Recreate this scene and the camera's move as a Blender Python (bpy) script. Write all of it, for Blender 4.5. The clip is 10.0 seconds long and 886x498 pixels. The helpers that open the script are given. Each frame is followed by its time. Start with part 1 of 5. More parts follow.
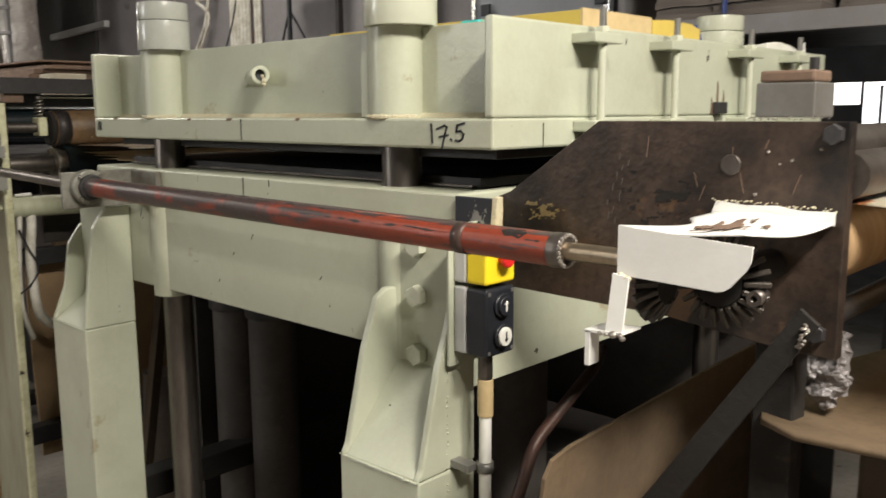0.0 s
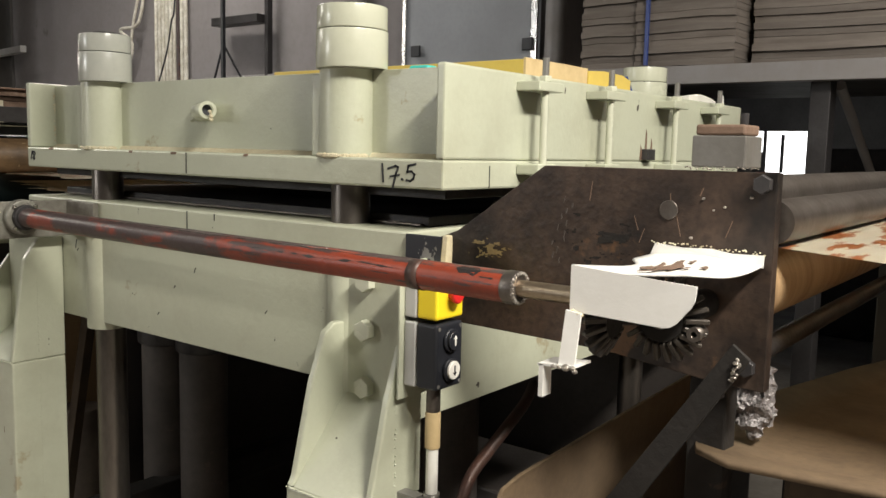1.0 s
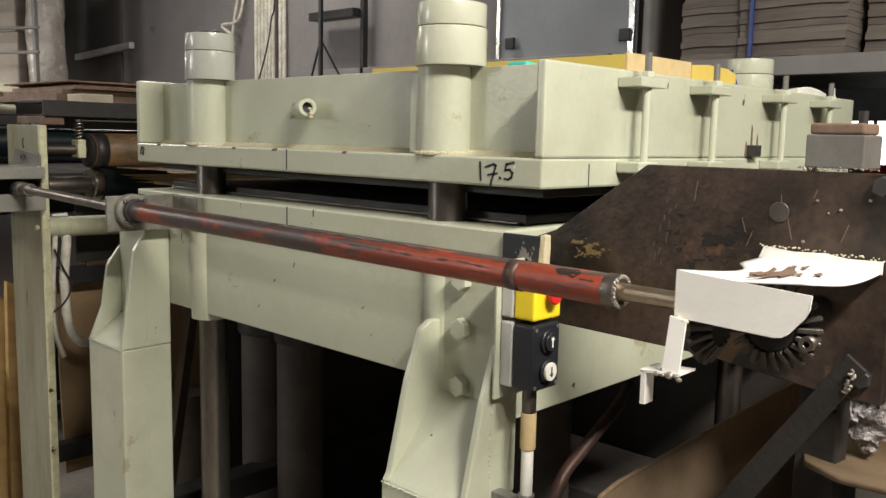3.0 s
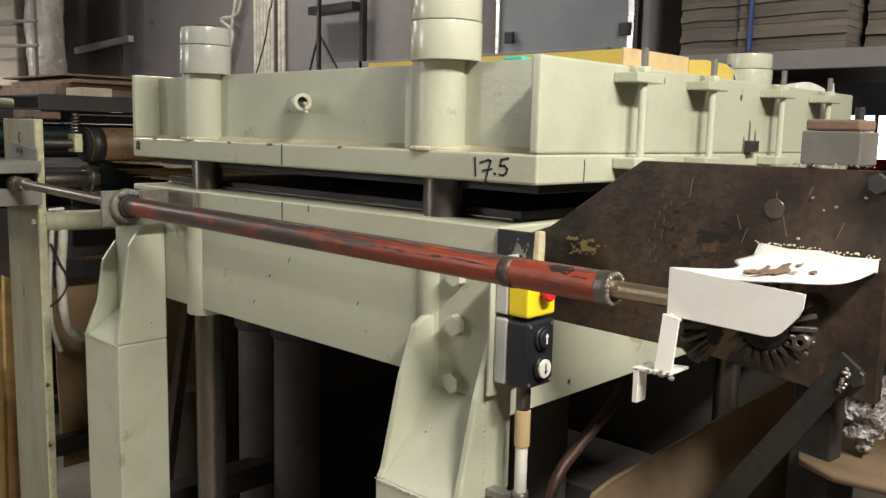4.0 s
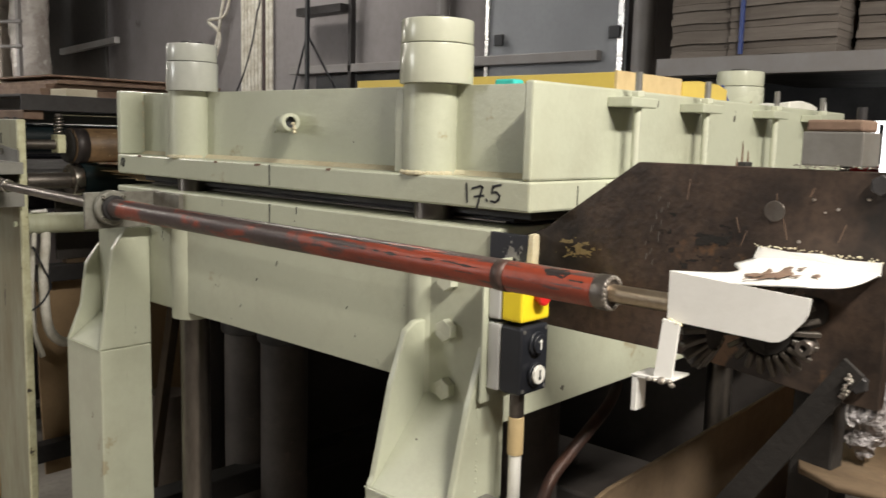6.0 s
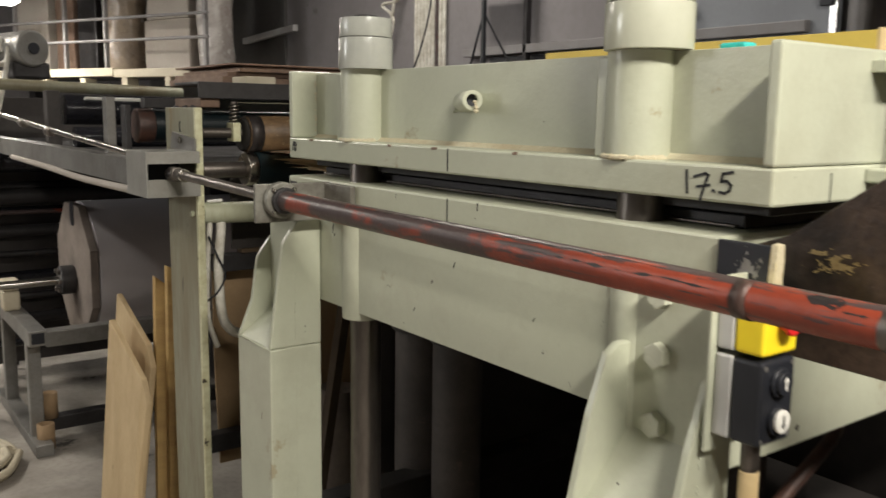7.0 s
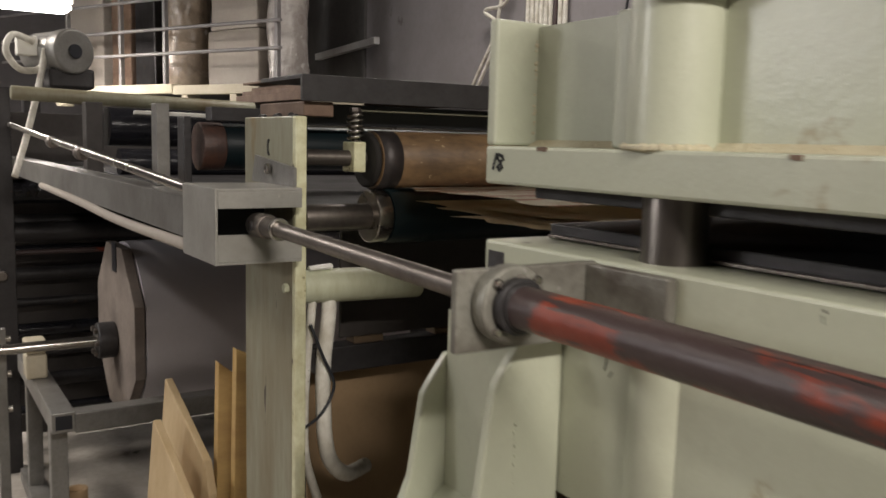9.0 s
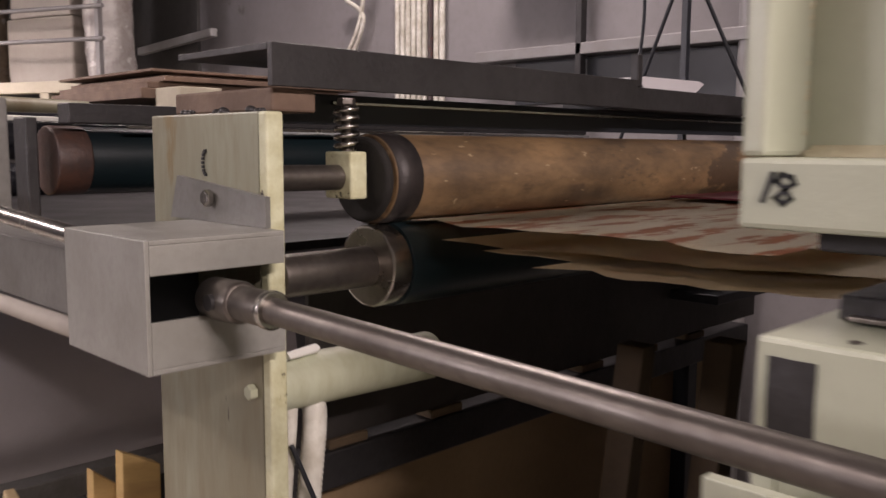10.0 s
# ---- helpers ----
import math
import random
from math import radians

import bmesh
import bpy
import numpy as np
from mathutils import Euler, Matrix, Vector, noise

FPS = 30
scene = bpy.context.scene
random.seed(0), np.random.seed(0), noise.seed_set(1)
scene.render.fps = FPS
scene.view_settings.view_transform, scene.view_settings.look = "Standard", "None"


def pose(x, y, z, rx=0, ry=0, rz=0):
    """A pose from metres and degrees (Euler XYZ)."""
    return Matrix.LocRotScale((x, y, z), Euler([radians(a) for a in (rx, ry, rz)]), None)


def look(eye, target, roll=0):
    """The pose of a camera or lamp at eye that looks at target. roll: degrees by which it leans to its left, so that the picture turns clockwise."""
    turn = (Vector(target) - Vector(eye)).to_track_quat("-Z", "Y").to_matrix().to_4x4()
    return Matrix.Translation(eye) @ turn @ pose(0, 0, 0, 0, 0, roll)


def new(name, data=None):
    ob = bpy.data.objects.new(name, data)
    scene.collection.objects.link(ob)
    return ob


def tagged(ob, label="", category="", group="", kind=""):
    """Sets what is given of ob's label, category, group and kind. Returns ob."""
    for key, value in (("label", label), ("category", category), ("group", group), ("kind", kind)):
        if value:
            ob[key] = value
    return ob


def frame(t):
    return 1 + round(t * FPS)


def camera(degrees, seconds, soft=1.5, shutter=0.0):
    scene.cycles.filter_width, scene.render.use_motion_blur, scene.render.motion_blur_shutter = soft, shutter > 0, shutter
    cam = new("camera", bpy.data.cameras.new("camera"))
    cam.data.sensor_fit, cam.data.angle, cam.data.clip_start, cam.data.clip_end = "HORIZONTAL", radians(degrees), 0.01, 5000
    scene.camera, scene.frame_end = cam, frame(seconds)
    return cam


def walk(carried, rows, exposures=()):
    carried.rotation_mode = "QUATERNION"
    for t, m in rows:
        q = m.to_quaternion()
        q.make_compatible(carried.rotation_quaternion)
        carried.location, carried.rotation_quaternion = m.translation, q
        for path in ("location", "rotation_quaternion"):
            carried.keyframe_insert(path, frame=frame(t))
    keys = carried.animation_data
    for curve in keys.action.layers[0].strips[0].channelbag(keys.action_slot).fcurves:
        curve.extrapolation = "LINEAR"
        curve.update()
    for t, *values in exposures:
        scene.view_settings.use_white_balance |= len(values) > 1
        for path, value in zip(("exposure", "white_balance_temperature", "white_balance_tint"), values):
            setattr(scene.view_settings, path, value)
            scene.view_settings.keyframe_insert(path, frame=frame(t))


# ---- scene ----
cam = camera(54.7, 10.0, shutter=0.4)
PATH = [
    (0, (-0.149, 0.144, 1.607), (1.295, 1.491, 1.291), -0.3),
    (0.5, (-0.215, 0.143, 1.616), (1.341, 1.374, 1.362), 0.6),
    (1, (-0.218, 0.154, 1.614), (1.36, 1.362, 1.383), 1.3),
    (1.5, (-0.21, 0.169, 1.617), (1.333, 1.42, 1.381), 1.5),
    (2, (-0.22, 0.177, 1.623), (1.265, 1.496, 1.389), 1.4),
    (2.5, (-0.221, 0.172, 1.625), (1.228, 1.529, 1.381), 1.3),
    (4, (-0.206, 0.167, 1.629), (1.231, 1.531, 1.358), 1.3),
    (4.5, (-0.196, 0.153, 1.63), (1.265, 1.491, 1.36), 1.0),
    (5, (-0.186, 0.14, 1.628), (1.317, 1.432, 1.358), 1.1),
    (5.2, (-0.185, 0.147, 1.626), (1.326, 1.429, 1.357), 1.3),
    (6.3, (-0.19, 0.216, 1.623), (1.203, 1.623, 1.342), 1.1),
    (6.5, (-0.193, 0.239, 1.626), (1.136, 1.703, 1.321), 0.5),
    (7, (-0.073, 0.382, 1.627), (1.093, 1.977, 1.319), 0.8),
    (7.5, (0.0, 0.542, 1.615), (1.092, 2.191, 1.317), 0.9),
    (8, (0.009, 0.822, 1.616), (1.114, 2.465, 1.333), 0.2),
    (8.5, (0.109, 1.121, 1.585), (1.191, 2.781, 1.314), 0.3),
    (9, (0.221, 1.408, 1.599), (1.295, 3.077, 1.353), 1.4),
    (9.5, (0.259, 1.753, 1.607), (1.52, 3.286, 1.364), 1.2),
    (10, (0.307, 2.047, 1.603), (1.71, 3.453, 1.366), 0.3),
]
EXPOSURES = [(0.0, 0.0, 6500, 10), (8.5, 0.0, 6500, 11), (9.0, 0.0, 6500, 14), (9.5, 0.2, 6450, 20), (10.0, 0.4, 6550, 28)]
walk(cam, [(t, look(eye, target, roll)) for t, eye, target, roll in PATH], EXPOSURES)

# ---- light ----
world = bpy.data.worlds.new("hall_world")
scene.world = world
world.use_nodes = True
bg = world.node_tree.nodes["Background"]
bg.inputs[0].default_value = (0.75, 0.85, 1.0, 1)
bg.inputs[1].default_value = 0.6
scene.view_settings.exposure = 0.0


def lamp(x, y, z, sx, sy, watts, colour=(1.0, 0.94, 0.84), rz=0):
    """An area lamp that shines down; battens are built round those in LAMPS."""
    d = bpy.data.lights.new("area_lamp", "AREA")
    d.shape, d.size, d.size_y, d.energy, d.color = "RECTANGLE", sx, sy, watts, colour
    o = new("area_lamp", d)
    o.matrix_world = pose(x, y, z, 0, 0, rz)
    return o


# first follows the cast shadows; y 8.35 is in view; the rest add fill
LAMPS = [(0.08, -1.05, 3.50, 246, 0), (-1.6, 3.4, 3.5, 22, 90), (-0.6, 6.4, 3.1, 72, 90), (0.74, 8.35, 2.52, 55, 0), (2.6, 4.6, 3.9, 42, 90), (2.0, -1.6, 3.9, 60, 0)]
for x, y, z, w, r in LAMPS:
    lamp(x, y, z - 0.06, 1.25, 0.30, w, rz=r)


# area lamp of an unseen window, placed to give the press its highlight
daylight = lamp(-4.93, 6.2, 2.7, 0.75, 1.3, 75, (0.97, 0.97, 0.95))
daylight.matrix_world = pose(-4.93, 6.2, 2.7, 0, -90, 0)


# ---- materials ----
def mat(name, base, dark=None, rough=0.5, metal=0.0, scale=6.0, fine=60.0, amount=0.5, bump=0.15, spots=None, spot_at=0.62, spot_scale=9.0, stretch=(1, 1, 1), coat=0.0, rand=0.0, dist=0.004, chips=None, chip_scale=38.0, chip_at=0.74, wave=0.0, dirt=None):
    """Procedural surface: two scales of variation, an optional layer of stains or chips, and fine relief."""
    m = bpy.data.materials.new(name)
    m.use_nodes = True
    nt = m.node_tree
    n, l = nt.nodes, nt.links
    b = n["Principled BSDF"]
    tc = n.new("ShaderNodeTexCoord")
    mp = n.new("ShaderNodeMapping")
    mp.inputs["Scale"].default_value = stretch
    l.new(tc.outputs["Object"], mp.inputs["Vector"])

    def noise_tex(s, detail, rough_=0.6):
        t = n.new("ShaderNodeTexNoise")
        t.inputs["Scale"].default_value, t.inputs["Detail"].default_value, t.inputs["Roughness"].default_value = s, detail, rough_
        l.new(mp.outputs[0], t.inputs["Vector"])
        return t

    def ramp(src, a, bb):
        r = n.new("ShaderNodeMapRange")
        r.inputs[1].default_value, r.inputs[2].default_value = a, bb
        l.new(src, r.inputs[0])
        return r.outputs[0]

    def mix(fac, a, bb):
        x = n.new("ShaderNodeMix")
        x.data_type = "RGBA"
        for sock, v in ((x.inputs[0], fac), (x.inputs[6], a), (x.inputs[7], bb)):
            if isinstance(v, (tuple, float, int)):
                sock.default_value = (*v, 1) if isinstance(v, tuple) else v
            else:
                l.new(v, sock)
        return x.outputs[2]

    dark = dark or tuple(c * 0.6 for c in base)
    big, small = noise_tex(scale, 5), noise_tex(fine, 4)
    f1 = ramp(big.outputs[0], 0.38, 0.72)
    mul = n.new("ShaderNodeMath")
    mul.operation = "MULTIPLY"
    mul.inputs[1].default_value = amount
    l.new(f1, mul.inputs[0])
    col = mix(mul.outputs[0], base, dark)
    f2 = ramp(small.outputs[0], 0.45, 0.85)
    mul2 = n.new("ShaderNodeMath")
    mul2.operation = "MULTIPLY"
    mul2.inputs[1].default_value = amount * 0.6
    l.new(f2, mul2.inputs[0])
    col = mix(mul2.outputs[0], col, dark)
    if spots:
        s = noise_tex(spot_scale, 6, 0.65)
        fs = ramp(s.outputs[0], spot_at, spot_at + 0.035)
        col = mix(fs, col, spots)
    if dirt:
        s = noise_tex(2.3, 8, 0.72)
        fd = n.new("ShaderNodeMath")
        fd.operation = "MULTIPLY"
        fd.inputs[1].default_value = 0.55
        l.new(ramp(s.outputs[0], 0.50, 0.78), fd.inputs[0])
        col = mix(fd.outputs[0], col, dirt)
    if chips:
        s = noise_tex(chip_scale, 3, 0.5)
        col = mix(ramp(s.outputs[0], chip_at, chip_at + 0.01), col, chips)
    if rand:
        oi = n.new("ShaderNodeObjectInfo")
        hs = n.new("ShaderNodeHueSaturation")
        hs.inputs["Value"].default_value = 1.0
        r = n.new("ShaderNodeMapRange")
        r.inputs[3].default_value, r.inputs[4].default_value = 1 - rand, 1 + rand
        l.new(oi.outputs["Random"], r.inputs[0])
        l.new(r.outputs[0], hs.inputs["Value"])
        l.new(col, hs.inputs["Color"])
        col = hs.outputs[0]
    l.new(col, b.inputs["Base Color"])
    rr = n.new("ShaderNodeMapRange")
    rr.inputs[3].default_value, rr.inputs[4].default_value = max(0.03, rough - 0.12), min(1, rough + 0.14)
    l.new(big.outputs[0], rr.inputs[0])
    l.new(rr.outputs[0], b.inputs["Roughness"])
    b.inputs["Metallic"].default_value = metal
    b.inputs["Coat Weight"].default_value = coat
    bp = n.new("ShaderNodeBump")
    bp.inputs["Strength"].default_value, bp.inputs["Distance"].default_value = bump, dist
    l.new(small.outputs[0], bp.inputs["Height"])
    b.inputs["Coat Roughness"].default_value = 0.22
    if wave:
        wv = noise_tex(7.0, 2, 0.5)
        bw = n.new("ShaderNodeBump")
        bw.inputs["Strength"].default_value, bw.inputs["Distance"].default_value = wave, 0.012
        l.new(wv.outputs[0], bw.inputs["Height"])
        l.new(bp.outputs[0], bw.inputs["Normal"])
        l.new(bw.outputs[0], b.inputs["Normal"])
        l.new(bw.outputs[0], b.inputs["Coat Normal"])
    else:
        l.new(bp.outputs[0], b.inputs["Normal"])
    return m


def glow(name, colour, strength):
    m = bpy.data.materials.new(name)
    m.use_nodes = True
    b = m.node_tree.nodes["Principled BSDF"]
    b.inputs["Base Color"].default_value = (*colour, 1)
    b.inputs["Emission Color"].default_value = (*colour, 1)
    b.inputs["Emission Strength"].default_value = strength
    return m


def worn_red(name):
    """Red oxide paint, burnt and worn to dark steel towards the far end, with streaks along the tube."""
    m = mat(name, (0.27, 0.046, 0.021), (0.15, 0.029, 0.016), 0.38, 0, 9, 60, 0.9, 0.3)
    n, l = m.node_tree.nodes, m.node_tree.links
    b = n["Principled BSDF"]
    paint = b.inputs["Base Color"].links[0].from_socket
    tc = n.new("ShaderNodeTexCoord")
    xyz = n.new("ShaderNodeSeparateXYZ")
    l.new(tc.outputs["Object"], xyz.inputs[0])
    grad = n.new("ShaderNodeMapRange")
    grad.inputs[1].default_value, grad.inputs[2].default_value = 1.15, 1.62
    grad.inputs[3].default_value, grad.inputs[4].default_value = 0.0, 0.215
    l.new(xyz.outputs[1], grad.inputs[0])

    def layer(scale, size, detail):
        mp = n.new("ShaderNodeMapping")
        mp.inputs["Scale"].default_value = scale
        l.new(tc.outputs["Object"], mp.inputs[0])
        t = n.new("ShaderNodeTexNoise")
        t.inputs["Scale"].default_value, t.inputs["Detail"].default_value, t.inputs["Roughness"].default_value = size, detail, 0.65
        l.new(mp.outputs[0], t.inputs["Vector"])
        return t.outputs[0]

    def cut(src, a, c):
        r = n.new("ShaderNodeMapRange")
        r.inputs[1].default_value, r.inputs[2].default_value = a, c
        l.new(src, r.inputs[0])
        return r.outputs[0]

    add = n.new("ShaderNodeMath")
    l.new(layer((1, 0.45, 1), 13, 8), add.inputs[0])
    l.new(grad.outputs[0], add.inputs[1])
    keep = n.new("ShaderNodeMapRange")
    keep.inputs[1].default_value, keep.inputs[2].default_value = 1.86, 1.95
    keep.inputs[3].default_value, keep.inputs[4].default_value = 0.0, 0.24
    l.new(xyz.outputs[1], keep.inputs[0])
    sub = n.new("ShaderNodeMath")
    sub.operation = "SUBTRACT"
    l.new(add.outputs[0], sub.inputs[0])
    l.new(keep.outputs[0], sub.inputs[1])
    end = n.new("ShaderNodeMapRange")
    end.inputs[1].default_value, end.inputs[2].default_value = 1.995, 2.03
    end.inputs[3].default_value, end.inputs[4].default_value = 0.0, 0.3
    l.new(xyz.outputs[1], end.inputs[0])
    add3 = n.new("ShaderNodeMath")
    l.new(sub.outputs[0], add3.inputs[0])
    l.new(end.outputs[0], add3.inputs[1])
    burnt = cut(add3.outputs[0], 0.61, 0.68)
    top = n.new("ShaderNodeMapRange")
    top.inputs[1].default_value, top.inputs[2].default_value = 1.446, 1.457
    top.inputs[3].default_value, top.inputs[4].default_value = 0.0, 0.17
    l.new(xyz.outputs[2], top.inputs[0])
    add2 = n.new("ShaderNodeMath")
    l.new(layer((90, 7, 90), 1, 9), add2.inputs[0])
    l.new(top.outputs[0], add2.inputs[1])
    streak = cut(add2.outputs[0], 0.585, 0.63)
    mx = n.new("ShaderNodeMath")
    mx.operation = "MAXIMUM"
    l.new(burnt, mx.inputs[0])
    l.new(streak, mx.inputs[1])
    x = n.new("ShaderNodeMix")
    x.data_type = "RGBA"
    x.inputs[7].default_value = (0.060, 0.040, 0.038, 1)
    l.new(mx.outputs[0], x.inputs[0])
    l.new(paint, x.inputs[6])
    l.new(x.outputs[2], b.inputs["Base Color"])
    return m


M = {}
M["green"] = mat("sage_paint", (0.50, 0.52, 0.405), (0.43, 0.45, 0.34), 0.40, 0, 3, 90, 0.6, 0.14, (0.37, 0.33, 0.22), 0.66, 5, coat=0.35, chips=(0.07, 0.06, 0.05), chip_scale=30, chip_at=0.735, wave=0.09, dirt=(0.30, 0.28, 0.20))
M["green_worn"] = mat("sage_paint_worn", (0.47, 0.49, 0.36), (0.30, 0.27, 0.16), 0.5, 0, 4, 50, 0.9, 0.25, (0.10, 0.08, 0.05), 0.66, 14, (1, 1, 0.35))
M["weld_cream"] = mat("cream_weld", (0.57, 0.53, 0.38), (0.40, 0.30, 0.17), 0.4, 0, 20, 120, 0.6, 0.6, (0.2, 0.12, 0.05), 0.68, 30)
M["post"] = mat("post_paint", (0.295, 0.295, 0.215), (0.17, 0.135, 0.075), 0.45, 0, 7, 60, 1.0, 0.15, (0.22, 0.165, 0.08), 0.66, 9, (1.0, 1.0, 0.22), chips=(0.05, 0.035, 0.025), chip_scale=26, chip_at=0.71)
# edge face is set much paler than the post's broad face
M["post_edge"] = mat("pale_post_edge", (0.66, 0.66, 0.46), (0.35, 0.3, 0.12), 0.45, 0, 30, 90, 0.6, 0.4, (0.04, 0.03, 0.02), 0.62, 30)
M["red"] = worn_red("red_oxide")
M["scale_steel"] = mat("mill_scale_steel", (0.078, 0.052, 0.038), (0.007, 0.006, 0.006), 0.42, 0.25, 6.5, 70, 1.25, 0.30, (0.12, 0.066, 0.034), 0.57, 6, chips=(0.30, 0.27, 0.24), chip_scale=45, chip_at=0.745)
# black grease; on the strut and upright its colour also holds their shade
M["grime_shade"] = mat("black_grease_shade", (0.012, 0.009, 0.007), (0.006, 0.005, 0.004), 0.8, 0.0, 8, 70, 0.8, 0.35, (0.035, 0.020, 0.012), 0.64, 9)
M["ochre"] = mat("ochre_stain", (0.26, 0.20, 0.085), (0.10, 0.06, 0.03), 0.5, 0, 25, 90, 1.0, 0.3)
M["dusty"] = mat("dusty_dark_paint", (0.085, 0.072, 0.064), (0.035, 0.03, 0.027), 0.7, 0.0, 4, 50, 0.9, 0.2, (0.13, 0.10, 0.08), 0.66, 6)
M["burnt"] = mat("scorched_paint", (0.10, 0.050, 0.036), (0.04, 0.03, 0.028), 0.45, 0.2, 20, 90, 0.9, 0.3)
M["burnt_dark"] = mat("sooty_steel", (0.040, 0.032, 0.030), (0.015, 0.013, 0.013), 0.5, 0.3, 20, 90, 0.9, 0.3)
M["worn_plate"] = mat("worn_bearing_plate", (0.26, 0.255, 0.22), (0.10, 0.085, 0.07), 0.42, 0.3, 14, 90, 1.0, 0.25, (0.40, 0.38, 0.35), 0.64, 22)
M["dark_steel"] = mat("dark_steel", (0.055, 0.052, 0.053), (0.02, 0.018, 0.018), 0.45, 0.4, 6, 80, 0.8, 0.25, (0.10, 0.07, 0.05), 0.68, 10)
M["grey_steel"] = mat("grey_steel", (0.27, 0.265, 0.25), (0.15, 0.14, 0.125), 0.40, 0.45, 5, 90, 0.9, 0.15, (0.09, 0.07, 0.05), 0.70, 9)
M["bright_steel"] = mat("bright_steel", (0.50, 0.48, 0.45), (0.28, 0.25, 0.21), 0.24, 1.0, 8, 120, 0.7, 0.08)
M["shaft"] = mat("worn_shaft", (0.20, 0.178, 0.16), (0.08, 0.065, 0.055), 0.40, 0.85, 10, 100, 0.8, 0.12)
M["stub"] = mat("heat_tinted_shaft", (0.46, 0.38, 0.28), (0.24, 0.17, 0.11), 0.33, 0.9, 12, 100, 0.7, 0.1)
M["column"] = mat("oiled_column", (0.20, 0.18, 0.16), (0.06, 0.05, 0.045), 0.32, 0.85, 6, 60, 0.9, 0.12, None, 0.6, 5, (1, 1, 0.3))
M["white_paint"] = mat("white_sheet_paint", (0.78, 0.77, 0.74), (0.62, 0.60, 0.56), 0.42, 0, 6, 60, 0.4, 0.10)
M["rust"] = mat("rust_stain", (0.20, 0.13, 0.09), (0.11, 0.07, 0.05), 0.7, 0.1, 12, 80, 0.8, 0.3)
M["weld"] = mat("weld_bead", (0.45, 0.42, 0.38), (0.15, 0.12, 0.1), 0.35, 0.8, 60, 200, 0.8, 0.6)
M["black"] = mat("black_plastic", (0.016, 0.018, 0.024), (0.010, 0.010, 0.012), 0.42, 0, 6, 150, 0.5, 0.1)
M["grey_plastic"] = mat("grey_plastic", (0.52, 0.52, 0.50), (0.40, 0.40, 0.38), 0.5, 0, 6, 120, 0.4, 0.05)
M["yellow"] = mat("yellow_plastic", (0.85, 0.66, 0.02), (0.70, 0.50, 0.02), 0.4, 0, 6, 80, 0.3, 0.03)
M["tray_yellow"] = mat("faded_yellow_card", (0.62, 0.47, 0.10), (0.50, 0.36, 0.10), 0.6, 0, 5, 60, 0.5, 0.08)
M["red_plastic"] = mat("red_plastic", (0.62, 0.02, 0.02), (0.4, 0.02, 0.02), 0.35, 0, 6, 80, 0.3, 0.03)
M["white"] = mat("white_plastic", (0.78, 0.77, 0.72), (0.62, 0.60, 0.52), 0.45, 0, 6, 60, 0.4, 0.06)
M["hose"] = mat("hose_plastic", (0.74, 0.72, 0.65), (0.34, 0.30, 0.22), 0.5, 0, 14, 70, 0.8, 0.12, (0.06, 0.05, 0.04), 0.68, 30)
M["tan_hose"] = mat("tan_sleeve", (0.62, 0.48, 0.26), (0.42, 0.30, 0.15), 0.5, 0, 14, 70, 0.6, 0.1)
M["cap_wrap"] = mat("grey_wrapped_cap", (0.46, 0.47, 0.42), (0.34, 0.35, 0.33), 0.22, 0, 8, 80, 0.5, 0.1, None, 0.6, 5, (1, 1, 1), 0.4)
M["cap"] = mat("cap_paint", (0.54, 0.55, 0.44), (0.45, 0.47, 0.36), 0.25, 0, 6, 80, 0.4, 0.06, (0.3, 0.25, 0.16), 0.72, 14, (1, 1, 1), 0.4)
M["card"] = mat("brown_cardboard", (0.33, 0.225, 0.125), (0.23, 0.15, 0.08), 0.85, 0, 3, 80, 0.7, 0.12)
M["ply"] = mat("plywood", (0.60, 0.46, 0.27), (0.44, 0.31, 0.16), 0.65, 0, 4, 60, 0.8, 0.15, (0.10, 0.06, 0.03), 0.72, 6, (6, 2, 0.6))
M["timber"] = mat("pale_timber", (0.58, 0.39, 0.15), (0.36, 0.22, 0.09), 0.65, 0, 5, 60, 0.6, 0.12, None, 0.6, 5, (1, 1, 4))
M["housing"] = mat("bare_grey_plate", (0.36, 0.355, 0.33), (0.24, 0.23, 0.20), 0.42, 0.25, 6, 90, 0.8, 0.15, (0.14, 0.11, 0.08), 0.70, 12)
M["tooth"] = mat("greasy_steel_teeth", (0.06, 0.05, 0.041), (0.03, 0.025, 0.02), 0.42, 0.4, 30, 120, 0.9, 0.3)
# brown cardboard darkened for the shade below the rollers and outfeed
M["card_mid"] = mat("half_shaded_cardboard", (0.145, 0.098, 0.055), (0.066, 0.044, 0.026), 0.85, 0, 5, 70, 0.9, 0.2)
M["dull_alu"] = mat("dull_aluminium", (0.66, 0.65, 0.64), (0.48, 0.47, 0.46), 0.45, 0.25, 8, 80, 0.5, 0.05)
M["film_pale"] = mat("pale_wrapped_goods", (0.50, 0.47, 0.44), (0.26, 0.22, 0.20), 0.25, 0, 6, 24, 0.9, 0.9, (0.62, 0.60, 0.57), 0.62, 9)
M["crimson"] = mat("crimson_print", (0.15, 0.016, 0.028), (0.09, 0.012, 0.02), 0.5, 0, 6, 60, 0.5, 0.05)
M["roll_wood"] = mat("worn_wooden_roll", (0.235, 0.145, 0.072), (0.035, 0.023, 0.015), 0.45, 0, 4.5, 50, 1.0, 0.25, (0.075, 0.048, 0.028), 0.55, 7, (0.8, 1.8, 1.8), chips=(0.30, 0.22, 0.13), chip_scale=60, chip_at=0.70)
